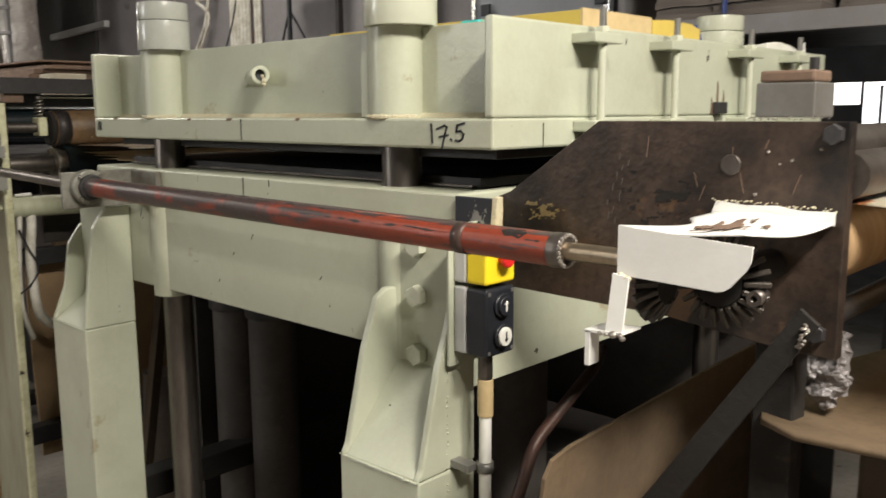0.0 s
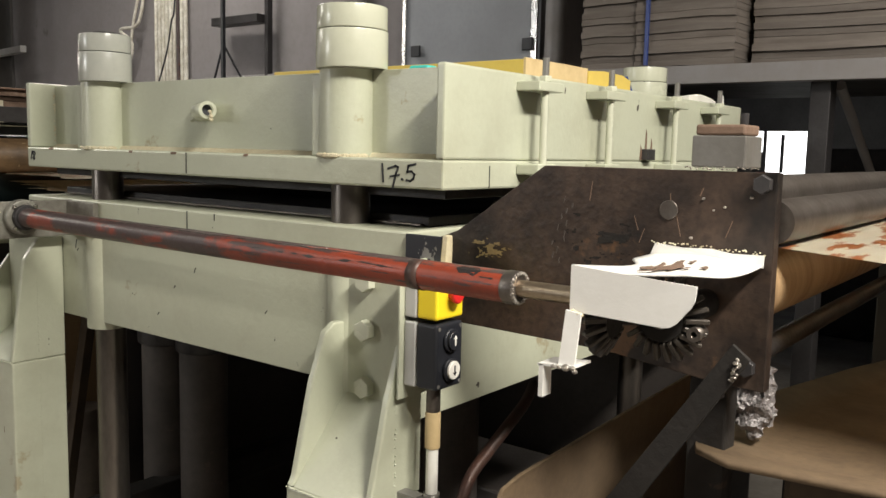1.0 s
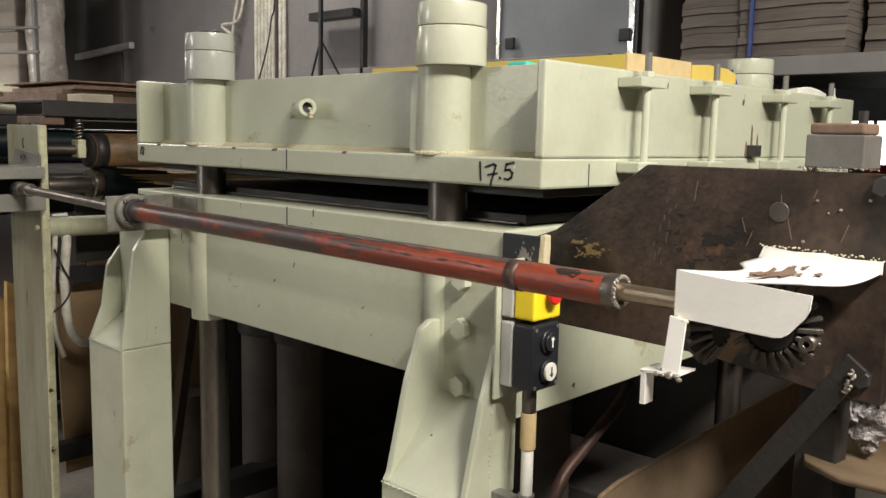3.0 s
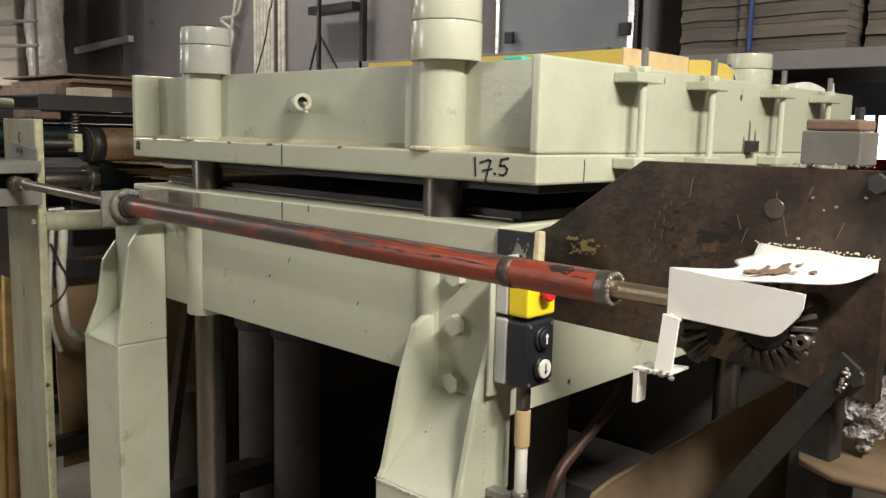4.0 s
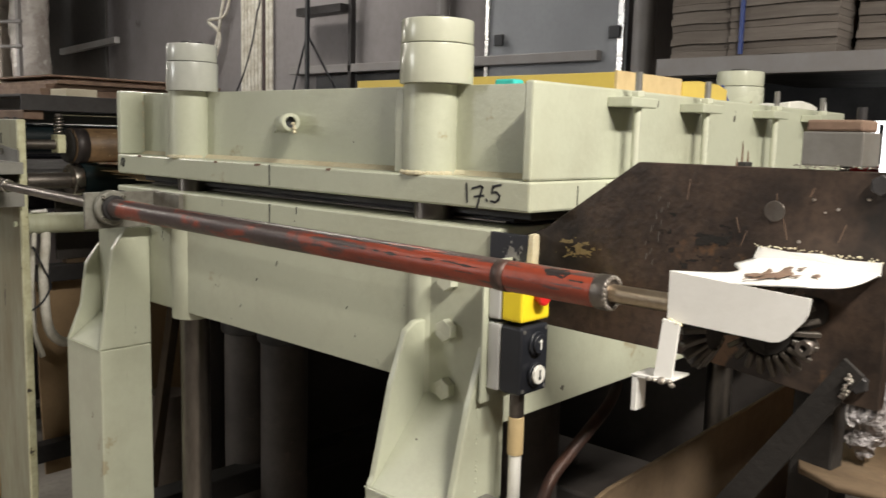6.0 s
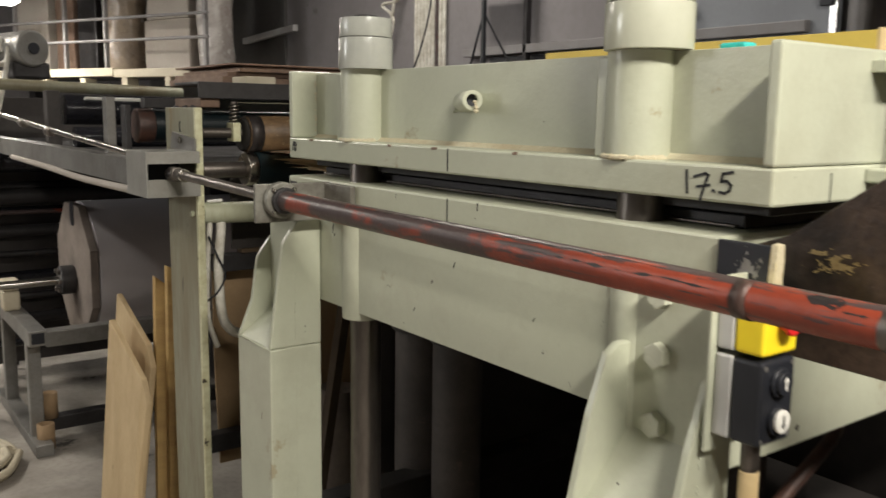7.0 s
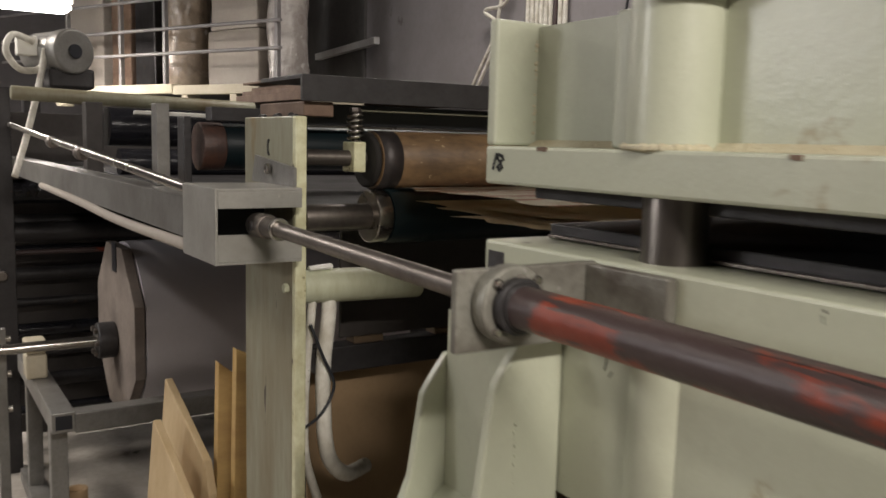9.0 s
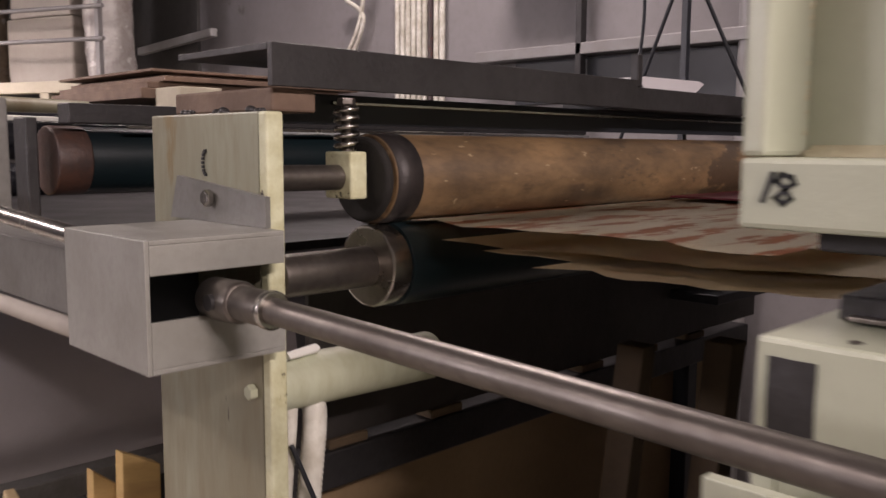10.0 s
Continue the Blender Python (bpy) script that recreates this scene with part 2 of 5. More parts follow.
M["tan_roll"] = mat("tan_rubber_roll", (0.42, 0.28, 0.15), (0.24, 0.15, 0.08), 0.5, 0, 3, 40, 0.8, 0.15, None, 0.6, 5, (14, 0.4, 0.4))
# darkest copy of the brown card, with deep shade in its colour
M["card_dark"] = mat("shaded_cardboard", (0.060, 0.039, 0.021), (0.024, 0.016, 0.010), 0.85, 0, 4, 60, 0.9, 0.2)
M["fibre"] = mat("grey_fibre_board", (0.24, 0.20, 0.17), (0.13, 0.105, 0.09), 0.75, 0, 5, 60, 0.9, 0.15)
# near-black for surfaces whose darkness is deep shade rather than oil
M["oily"] = mat("shade_black", (0.052, 0.045, 0.041), (0.024, 0.020, 0.018), 0.55, 0, 3, 40, 0.9, 0.3)
M["rubber"] = mat("green_black_rubber", (0.007, 0.016, 0.019), (0.006, 0.010, 0.012), 0.35, 0, 6, 70, 0.8, 0.08)
M["black_film"] = mat("black_film", (0.012, 0.012, 0.015), (0.02, 0.02, 0.025), 0.18, 0, 8, 40, 0.6, 0.5)
M["paper"] = mat("cream_paper", (0.60, 0.52, 0.38), (0.42, 0.32, 0.2), 0.7, 0, 5, 50, 0.5, 0.1)
M["print"] = mat("printed_paper", (0.72, 0.66, 0.52), (0.62, 0.5, 0.34), 0.35, 0, 8, 60, 0.4, 0.05, (0.42, 0.14, 0.04), 0.52, 10, (0.6, 2.5, 1))
M["lilac"] = mat("grey_paper_reel", (0.60, 0.57, 0.59), (0.50, 0.475, 0.49), 0.75, 0, 2, 60, 0.5, 0.06)
M["concrete"] = mat("concrete_floor", (0.36, 0.33, 0.29), (0.17, 0.15, 0.13), 0.75, 0, 2.2, 30, 0.9, 0.3, (0.09, 0.08, 0.07), 0.63, 3)
M["wall"] = mat("grey_wall", (0.25, 0.235, 0.24), (0.18, 0.165, 0.165), 0.85, 0, 1.2, 25, 0.8, 0.2, (0.13, 0.115, 0.11), 0.68, 1.5)
M["roof"] = mat("dark_roof", (0.10, 0.095, 0.09), (0.05, 0.045, 0.045), 0.9, 0, 1, 20, 0.8, 0.2)
M["panel"] = mat("blue_grey_panel", (0.30, 0.32, 0.35), (0.22, 0.23, 0.25), 0.45, 0, 2, 40, 0.7, 0.08)
M["chrome"] = mat("aluminium_edge", (0.72, 0.71, 0.70), (0.5, 0.5, 0.5), 0.25, 1.0, 8, 80, 0.5, 0.05)
M["sheets"] = mat("stacked_sheets", (0.20, 0.175, 0.155), (0.12, 0.10, 0.085), 0.85, 0, 4, 40, 0.8, 0.2, None, 0.6, 5, (1, 1, 12), 0, 0.12)
M["blue"] = mat("blue_strap", (0.03, 0.06, 0.24), (0.02, 0.04, 0.15), 0.4, 0, 6, 60, 0.3, 0.05)
M["cream"] = mat("cream_timber_edge", (0.55, 0.50, 0.38), (0.40, 0.34, 0.24), 0.6, 0, 6, 50, 0.6, 0.12)
M["film_wrap"] = mat("wrapped_goods", (0.34, 0.27, 0.20), (0.16, 0.12, 0.09), 0.25, 0, 5, 24, 0.9, 0.9, (0.55, 0.5, 0.44), 0.64, 9)
M["carton"] = mat("pale_carton", (0.42, 0.38, 0.33), (0.33, 0.28, 0.24), 0.8, 0, 3, 40, 0.6, 0.1)
M["rail"] = mat("rail_paint", (0.26, 0.25, 0.25), (0.22, 0.2, 0.19), 0.5, 0.2, 8, 50, 0.6, 0.1)
M["ink"] = mat("marker_ink", (0.012, 0.012, 0.014), (0.02, 0.02, 0.02), 0.5, 0, 30, 150, 0.4, 0.02)
M["cyan"] = mat("turquoise_plastic", (0.05, 0.55, 0.50), (0.04, 0.4, 0.38), 0.4)
M["crumple"] = mat("crumpled_foil", (0.30, 0.28, 0.28), (0.10, 0.09, 0.09), 0.4, 0.2, 12, 45, 0.8, 1.0, None, 0.6, 5, (1, 1, 1), 0, 0, 0.02)
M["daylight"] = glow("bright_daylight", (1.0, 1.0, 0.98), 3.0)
M["tube"] = glow("fluorescent_glow", (1.0, 0.97, 0.90), 14.0)


# ---- mesh helpers ----
def part(name, bm, material, parent=None, label=""):
    """Links a bmesh as one mesh object under a thing or under a part."""
    me = bpy.data.meshes.new(name)
    bm.to_mesh(me)
    bm.free()
    me.materials.append(M[material])
    o = new(name, me)
    if parent:
        o.parent = parent
    if label:
        o["label"] = label
    return o


def thing(name, label, category, group="", kind="", at=(0, 0, 0)):
    o = new(name)
    o.empty_display_size = 0.05
    o.location = at
    return tagged(o, label, category, group, kind)


def solo(name, bm, material, label, category="", group="", kind=""):
    return tagged(part(name, bm, material), label, category, group, kind)


def block(*spans, bevel=0.003, seg=2):
    """Boxes given as (x0, x1, y0, y1, z0, z1), with softened edges, in one bmesh."""
    bm = bmesh.new()
    for x0, x1, y0, y1, z0, z1 in spans:
        r = bmesh.ops.create_cube(bm, size=1.0, matrix=Matrix.Translation(((x0 + x1) / 2, (y0 + y1) / 2, (z0 + z1) / 2)) @ Matrix.Diagonal((abs(x1 - x0), abs(y1 - y0), abs(z1 - z0), 1)))
    if bevel:
        bmesh.ops.bevel(bm, geom=bm.edges[:], offset=bevel, segments=seg, affect="EDGES", profile=0.5)
    return bm


def rod(*runs, seg=32, bevel=0.0, smooth=True):
    """Cylinders given as (start, end, radius[, end radius]), in one bmesh."""
    bm = bmesh.new()
    for run in runs:
        a, b, r = Vector(run[0]), Vector(run[1]), run[2]
        r2 = run[3] if len(run) > 3 else r
        d = b - a
        m = Matrix.Translation((a + b) / 2) @ d.to_track_quat("Z", "Y").to_matrix().to_4x4()
        bmesh.ops.create_cone(bm, cap_ends=True, segments=seg, radius1=r, radius2=r2, depth=d.length, matrix=m)
    if bevel:
        rim = [e for e in bm.edges if len(e.link_faces) == 2 and any(len(f.verts) > 4 for f in e.link_faces)]
        bmesh.ops.bevel(bm, geom=rim, offset=bevel, segments=3, affect="EDGES", profile=0.5)
    if smooth:
        for f in bm.faces:
            f.smooth = len(f.verts) <= 4
        limit = radians(max(20, 470 / seg))
        for e in bm.edges:
            if len(e.link_faces) == 2 and e.calc_face_angle() > limit:
                e.smooth = False
    return bm


def ring(a, b, r, r_in, seg=32):
    """A hollow tube from a to b."""
    bm = bmesh.new()
    a, b = Vector(a), Vector(b)
    q = (b - a).to_track_quat("Z", "Y")
    loops = []
    for c, rad in ((a, r), (b, r), (b, r_in), (a, r_in)):
        loops.append([bm.verts.new(c + q @ Vector((rad * math.cos(2 * math.pi * i / seg), rad * math.sin(2 * math.pi * i / seg), 0))) for i in range(seg)])
    for k in range(4):
        for i in range(seg):
            f = bm.faces.new((loops[k][i], loops[k][(i + 1) % seg], loops[(k + 1) % 4][(i + 1) % seg], loops[(k + 1) % 4][i]))
            f.smooth = k in (0, 2)
    bmesh.ops.recalc_face_normals(bm, faces=bm.faces)
    return bm


def slab(points, along, depth, bevel=0.0):
    """A flat outline of 3D points, thickened by depth along a direction."""
    bm = bmesh.new()
    f = bm.faces.new([bm.verts.new(p) for p in points])
    r = bmesh.ops.extrude_face_region(bm, geom=[f])
    bmesh.ops.translate(bm, vec=Vector(along).normalized() * depth, verts=[v for v in r["geom"] if isinstance(v, bmesh.types.BMVert)])
    bmesh.ops.recalc_face_normals(bm, faces=bm.faces)
    if bevel:
        bmesh.ops.bevel(bm, geom=bm.edges[:], offset=bevel, segments=2, affect="EDGES", profile=0.5)
    return bm


def pipe(points, r, seg=12, ribs=0.0, steps=8):
    """A hose along a smooth line through points; ribs: relief of its corrugation."""
    pts = [Vector(p) for p in points]
    line = []
    for i in range(len(pts) - 1):
        p0, p1, p2, p3 = pts[max(i - 1, 0)], pts[i], pts[i + 1], pts[min(i + 2, len(pts) - 1)]
        for k in range(steps):
            t = k / steps
            line.append(0.5 * ((2 * p1) + (p2 - p0) * t + (2 * p0 - 5 * p1 + 4 * p2 - p3) * t * t + (3 * p1 - p0 - 3 * p2 + p3) * t ** 3))
    line.append(pts[-1])
    bm = bmesh.new()
    loops, side = [], None
    for i, p in enumerate(line):
        d = (line[min(i + 1, len(line) - 1)] - line[max(i - 1, 0)]).normalized()
        if side is None:
            side = d.orthogonal().normalized()
        side = (side - d * side.dot(d)).normalized()
        up = d.cross(side)
        rad = r * (1 - ribs * (i % 2))
        loops.append([bm.verts.new(p + rad * (math.cos(2 * math.pi * k / seg) * side + math.sin(2 * math.pi * k / seg) * up)) for k in range(seg)])
    for a, b in zip(loops, loops[1:]):
        for k in range(seg):
            bm.faces.new((a[k], a[(k + 1) % seg], b[(k + 1) % seg], b[k])).smooth = True
    bm.faces.new(loops[0])
    bm.faces.new(loops[-1][::-1])
    bmesh.ops.recalc_face_normals(bm, faces=bm.faces)
    return bm


def hexagon(centre, axis, r, height, cham=0.002):
    """A hexagonal bolt head."""
    c, a = Vector(centre), Vector(axis).normalized()
    return rod((c, c + a * height, r), seg=6, bevel=cham, smooth=False)


def beads(a, b, n, r, seed=1, sag=0.35):
    """An uneven weld: a row of overlapping blobs from a to b."""
    rnd = random.Random(seed)
    bm = bmesh.new()
    a, b = Vector(a), Vector(b)
    for i in range(n):
        p = a.lerp(b, (i + rnd.uniform(-0.3, 0.3)) / max(1, n - 1))
        s = r * rnd.uniform(0.7, 1.3)
        m = Matrix.Translation(p + Vector((rnd.uniform(-1, 1), rnd.uniform(-1, 1), rnd.uniform(-1, 1))) * r * sag) @ Matrix.Diagonal((s, s, s * 0.8, 1))
        bmesh.ops.create_icosphere(bm, subdivisions=2, radius=1, matrix=m)
    for f in bm.faces:
        f.smooth = True
    return bm


def crumple(bm, amount, scale, cuts=0):
    if cuts:
        bmesh.ops.subdivide_edges(bm, edges=bm.edges[:], cuts=cuts, use_grid_fill=True)
    for v in bm.verts:
        v.co += noise.noise_vector(v.co * scale) * amount
    return bm


def stroke(points, width, x):
    """A marker stroke of (y, z) points on a face that looks to -x."""
    bm = bmesh.new()
    for (y0, z0), (y1, z1) in zip(points, points[1:]):
        d = Vector((0, y1 - y0, z1 - z0))
        n = Vector((0, -d.z, d.y)).normalized() * width / 2
        e = d.normalized() * width / 2
        a, b = Vector((x, y0, z0)) - e, Vector((x, y1, z1)) + e
        front = [bm.verts.new(p) for p in (a + n, b + n, b - n, a - n)]
        back = [bm.verts.new(v.co + Vector((0.0012, 0, 0))) for v in front]
        bm.faces.new(front)
        for k in range(4):
            bm.faces.new((front[k], back[k], back[(k + 1) % 4], front[(k + 1) % 4]))
    bmesh.ops.recalc_face_normals(bm, faces=bm.faces)
    return bm


def patch(x, y0, y1, z0, z1, n, freq, seed, cover):
    """A ragged thin stain or scraped spot on a face that looks to -x."""
    bm = bmesh.new()
    dy, dz = (y1 - y0) / n, (z1 - z0) / n
    grid = [[bm.verts.new((x, y0 + dy * i, z0 + dz * j)) for j in range(n + 1)] for i in range(n + 1)]
    for i in range(n):
        for j in range(n):
            u, v = (i + 0.5) / n * 2 - 1, (j + 0.5) / n * 2 - 1
            if noise.noise(Vector((u * freq, v * freq, seed))) + 0.5 * noise.noise(Vector((u * freq * 3, v * freq * 3, seed))) > (u * u + v * v) * 0.9 - cover:
                bm.faces.new((grid[i][j], grid[i][j + 1], grid[i + 1][j + 1], grid[i + 1][j]))
    bmesh.ops.delete(bm, geom=[w for w in bm.verts if not w.link_faces], context="VERTS")
    return bm


# ---- the hall ----
bm = bmesh.new()
bmesh.ops.create_grid(bm, x_segments=60, y_segments=60, size=14, matrix=Matrix.Translation((5, 5, 0)))
for v in bm.verts:
    v.co.z += 0.004 * noise.noise(v.co * 1.3)
solo("floor", bm, "concrete", "grey dusty concrete floor with dark stains", "floor", kind="structure")
solo("ceiling", block((-9, 19, -9, 19, 4.6, 4.8), bevel=0), "roof", "dark soot-stained hall ceiling", "ceiling", kind="structure")
solo("wall_back", block((3.45, 3.65, 2.25, 19, 0, 4.6), bevel=0.01), "wall", "grey stained plaster wall behind the press", "wall", kind="structure")
solo("wall_east", block((18.6, 18.8, -9, 19, 0, 4.6), bevel=0), "roof", "dark far wall of the hall", "wall", kind="structure")
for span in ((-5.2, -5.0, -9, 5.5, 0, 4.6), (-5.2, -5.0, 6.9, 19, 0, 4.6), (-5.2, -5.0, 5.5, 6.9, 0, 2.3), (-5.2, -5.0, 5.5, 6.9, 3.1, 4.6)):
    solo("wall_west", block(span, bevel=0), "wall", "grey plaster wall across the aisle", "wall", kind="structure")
# window out of view, assumed from the glossy highlight on the press
win2 = tagged(thing("assumed_window", "unseen bright window assumed in the wall across the aisle", "window"), kind="structure")
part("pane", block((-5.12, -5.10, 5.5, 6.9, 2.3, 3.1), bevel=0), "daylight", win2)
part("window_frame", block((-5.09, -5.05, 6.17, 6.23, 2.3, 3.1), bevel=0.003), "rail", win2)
solo("wall_south", block((-9, 19, -7.2, -7.0, 0, 4.6), bevel=0), "wall", "grey plaster wall at the hall's near end", "wall", kind="structure")
solo("wall_north", block((-5, 3.45, 13.4, 13.6, 0, 4.6), bevel=0), "wall", "grey plaster wall at the hall's far end", "wall", kind="structure")
# battens are built round the unseen fill lamps too
for x, y, z, w, r in LAMPS:
    t = thing("ceiling_light", "fluorescent batten with two bare glowing tubes, assumed where unseen", "lamp", "ceiling lights")
    t.matrix_world = pose(x, y, z, 0, 0, r)
    part("housing", block((-0.65, 0.65, -0.07, 0.07, 0.02, 0.07)), "white_paint", t)
    for s in (-0.04, 0.04):
        part("tube", rod(((-0.6, s, 0.0), (0.6, s, 0.0), 0.013), seg=12), "tube", t, "glowing fluorescent tube")
    # extra glowing panel imitates the wide glare round the visible batten
    if y > 8:
        part("glare_panel", block((-0.62, 0.62, -0.16, 0.16, -0.035, -0.016), bevel=0.004), "tube", t, "glowing white panel standing in for the lamp's glare")
    for s in (-0.5, 0.5):
        part("hanger", rod(((s, 0, 0.07), (s, 0, 4.6 - z), 0.005), seg=6), "dark_steel", t)

# ---- the press: moving upper beam ----
BX0, BX1, BY0, BY1 = 0.873, 2.265, 0.992, 2.324
COLS = [(0.92, 1.240), (0.92, 2.038), (2.15, 1.240), (2.15, 2.038)]
press_head = thing("press_crosshead", "sage-green welded upper beam of a hydraulic press on four columns", "press")
part("slab", block((BX0, BX1, BY0, BY1, 1.548, 1.597), bevel=0.004), "green", press_head)
part("end_plate", block((BX0, BX1, BY0, BY0 + 0.018, 1.5975, 1.752), bevel=0.004), "green", press_head)
part("end_plate", block((BX0, BX1, BY1 - 0.018, BY1, 1.5975, 1.757), bevel=0.004), "green", press_head)
part("web", block((0.940, 0.955, BY0 + 0.018, BY1 - 0.018, 1.5975, 1.752), bevel=0.001), "green", press_head)
part("web", block((2.19, 2.205, BY0 + 0.018, BY1 - 0.018, 1.5975, 1.752), bevel=0.001), "green", press_head)
part("top_plate", block((0.955, 2.19, BY0 + 0.018, BY1 - 0.018, 1.735, 1.748), bevel=0.001), "green", press_head)
for i, (x, y) in enumerate(COLS):
    part("column", rod(((x, y, 0.05), (x, y, 1.84), 0.0355), bevel=0.003), "column", press_head, "dark oily steel column")
    part("boss", rod(((x, y + 0.012, 1.5975), (x, y + 0.012, 1.752), 0.049), seg=48), "green", press_head)
    wrap, r = ("cap_wrap", 0.0595) if i == 1 else ("cap", 0.0645)
    nut = part("collar", rod(((x, y, 1.7525), (x, y, 1.819), r), bevel=0.0018, seg=48), wrap, press_head)
    part("cap", rod(((x, y, 1.8205), (x, y, 1.861), r - 0.0015), bevel=0.0022, seg=48), wrap, nut)
    part("groove", rod(((x, y, 1.8185), (x, y, 1.8210), r - 0.005), seg=48), "dark_steel", nut)
    part("plug", rod(((x, y, 1.861), (x, y, 1.868), 0.028), bevel=0.002), "dark_steel", nut)
    if i < 2:
        part("boss_pad", block((0.884, 0.9395, y + 0.040, y + 0.066, 1.5975, 1.745), bevel=0.003), "green", press_head)
tube = part("stub_pipe", ring((0.900, 1.628, 1.684), (0.944, 1.716, 1.682), 0.0182, 0.0115), "green", press_head, "short open pipe stub with chipped paint")
# black plug gives the pipe's hollow its darkness
part("bore", rod(((0.907, 1.642, 1.6837), (0.943, 1.714, 1.682), 0.0152)), "black", tube)
part("paint_drip", beads((0.897, 1.617, 1.680), (0.898, 1.614, 1.662), 6, 0.0040, 3, 0.3), "weld_cream", tube)
part("weld_seam", beads((0.938, 1.68, 1.667), (0.938, 1.735, 1.665), 9, 0.004, 4, 0.3), "green", tube)
for y0, y1, s in ((1.012, 1.195, 4), (1.315, 1.985, 5), (2.115, 2.31, 6)):
    part("weld_seam", beads((0.937, y0, 1.5985), (0.937, y1, 1.5985), int((y1 - y0) / 0.0045), 0.0046, s, 0.22), "weld_cream", press_head)
part("fillet", slab([(0.926, 1.012, 1.5972), (0.9405, 1.012, 1.5972), (0.9405, 1.012, 1.606)], (0, 1, 0), 1.29), "weld_cream", press_head, "cream weld fillet with rust stains")
part("weld_seam", beads((0.937, 2.309, 1.61), (0.937, 2.309, 1.745), 34, 0.0034, 9, 0.3), "weld_cream", press_head)
for cy in (1.252, 2.050):
    bm = bmesh.new()
    rnd = random.Random(int(cy * 100))
    for k in range(44):
        a = math.pi * (0.5 + k / 43)
        bmesh.ops.create_icosphere(bm, subdivisions=1, radius=0.004 * rnd.uniform(0.8, 1.4), matrix=Matrix.Translation((0.92 + 0.050 * math.cos(a), cy + 0.050 * math.sin(a), 1.599)))
    part("weld_seam", bm, "weld_cream", press_head)
# side brackets with tie bolts
for i, x in enumerate((1.122, 1.380, 1.715, 1.995)):
    b = part("tie_bracket", block((x - 0.042, x + 0.042, 0.944, BY0, 1.720, 1.737), bevel=0.002), "green", press_head)
    part("tie_rod", rod(((x, 0.958, 1.585), (x, 0.958, 1.737), 0.0072), seg=16), "cap", b, "painted tie rod")
    part("nut", hexagon((x, 0.958, 1.7372), (0, 0, 1), 0.0125, 0.011), "cap", b)
    part("thread", rod(((x, 0.958, 1.737), (x, 0.958, 1.780), 0.0062), seg=12), "grey_steel", b, "bare threaded rod end")
    part("lower_lug", block((x - 0.035, x + 0.03, 0.946, BY0, 1.572, 1.592), bevel=0.003), "green", press_head)
part("centre_tick", block((0.8722, 0.875, 1.664, 1.6665, 1.553, 1.595), bevel=0), "ink", press_head)
part("side_tick", block((1.002, 1.004, 0.9912, 0.994, 1.55, 1.588), bevel=0), "ink", press_head)
INK = 0.8719
for name, pts in (("mark_one", [(1.1220, 1.5870), (1.1195, 1.5580)]),
                  ("mark_seven", [(1.1090, 1.5800), (1.0920, 1.5850), (1.0870, 1.5830), (1.0920, 1.5700), (1.0985, 1.5480)]),
                  ("mark_seven_bar", [(1.1030, 1.5670), (1.0850, 1.5700)]),
                  ("mark_point", [(1.0785, 1.5635), (1.0765, 1.5625)]),
                  ("mark_five", [(1.0500, 1.5890), (1.0645, 1.5860), (1.0665, 1.5760), (1.0580, 1.5770), (1.0515, 1.5720), (1.0535, 1.5650), (1.0600, 1.5610), (1.0680, 1.5620)])):
    part(name, stroke(pts, 0.0034, INK), "ink", press_head, "black handwritten marker figure")
for name, pts in (("mark_one", [(2.3000, 1.5860), (2.3060, 1.5680)]),
                  ("mark_eight", [(2.2870, 1.5840), (2.2940, 1.5860), (2.2970, 1.5810), (2.2910, 1.5760), (2.2870, 1.5700), (2.2920, 1.5660), (2.2970, 1.5700), (2.2910, 1.5760), (2.2850, 1.5800), (2.2870, 1.5840)])):
    part(name, stroke(pts, 0.0034, INK), "ink", press_head, "black handwritten marker figure")
# heated plate under the beam
part("hot_plate", block((0.93, 2.20, 1.03, 2.29, 1.530, 1.5475), bevel=0.002), "dark_steel", press_head, "dark oily pressing plate")

# ---- the press: fixed lower frame ----
press_base = thing("hydraulic_press", "sage-green hydraulic press with boxed legs and deep lower beam", "press")
part("slab", block((0.859, 2.27, 1.052, 2.300, 1.405, 1.478), bevel=0.004), "green", press_base)
part("web", block((0.8605, 0.885, 1.0705, 2.2815, 1.196, 1.4045), bevel=0.001), "green", press_base)
part("web", block((2.23, 2.248, 1.070, 2.282, 1.170, 1.4045), bevel=0.002), "green", press_base)
part("end_plate", block((0.8605, 2.25, 1.052, 1.070, 1.150, 1.4045), bevel=0.002), "green", press_base)
part("end_plate", block((0.8605, 2.25, 2.282, 2.300, 1.170, 1.4045), bevel=0.002), "green", press_base)
for x, y in COLS[:2]:
    part("boss", rod(((x - 0.030, y - 0.036, 1.178), (x - 0.030, y - 0.036, 1.4045), 0.045), seg=48, bevel=0.002), "green", press_base)
part("hot_plate", block((0.95, 2.20, 1.08, 2.28, 1.4785, 1.497), bevel=0.002), "dark_steel", press_base, "dark lower pressing plate with a bright worn edge")
part("plate_edge", block((0.938, 0.9495, 1.09, 2.27, 1.480, 1.484), bevel=0.001), "shaft", press_base)
part("centre_tick", block((0.8582, 0.861, 1.644, 1.6465, 1.41, 1.476), bevel=0), "ink", press_base)
part("side_tick", block((0.8582, 0.861, 1.555, 1.557, 1.462, 1.476), bevel=0), "ink", press_base)


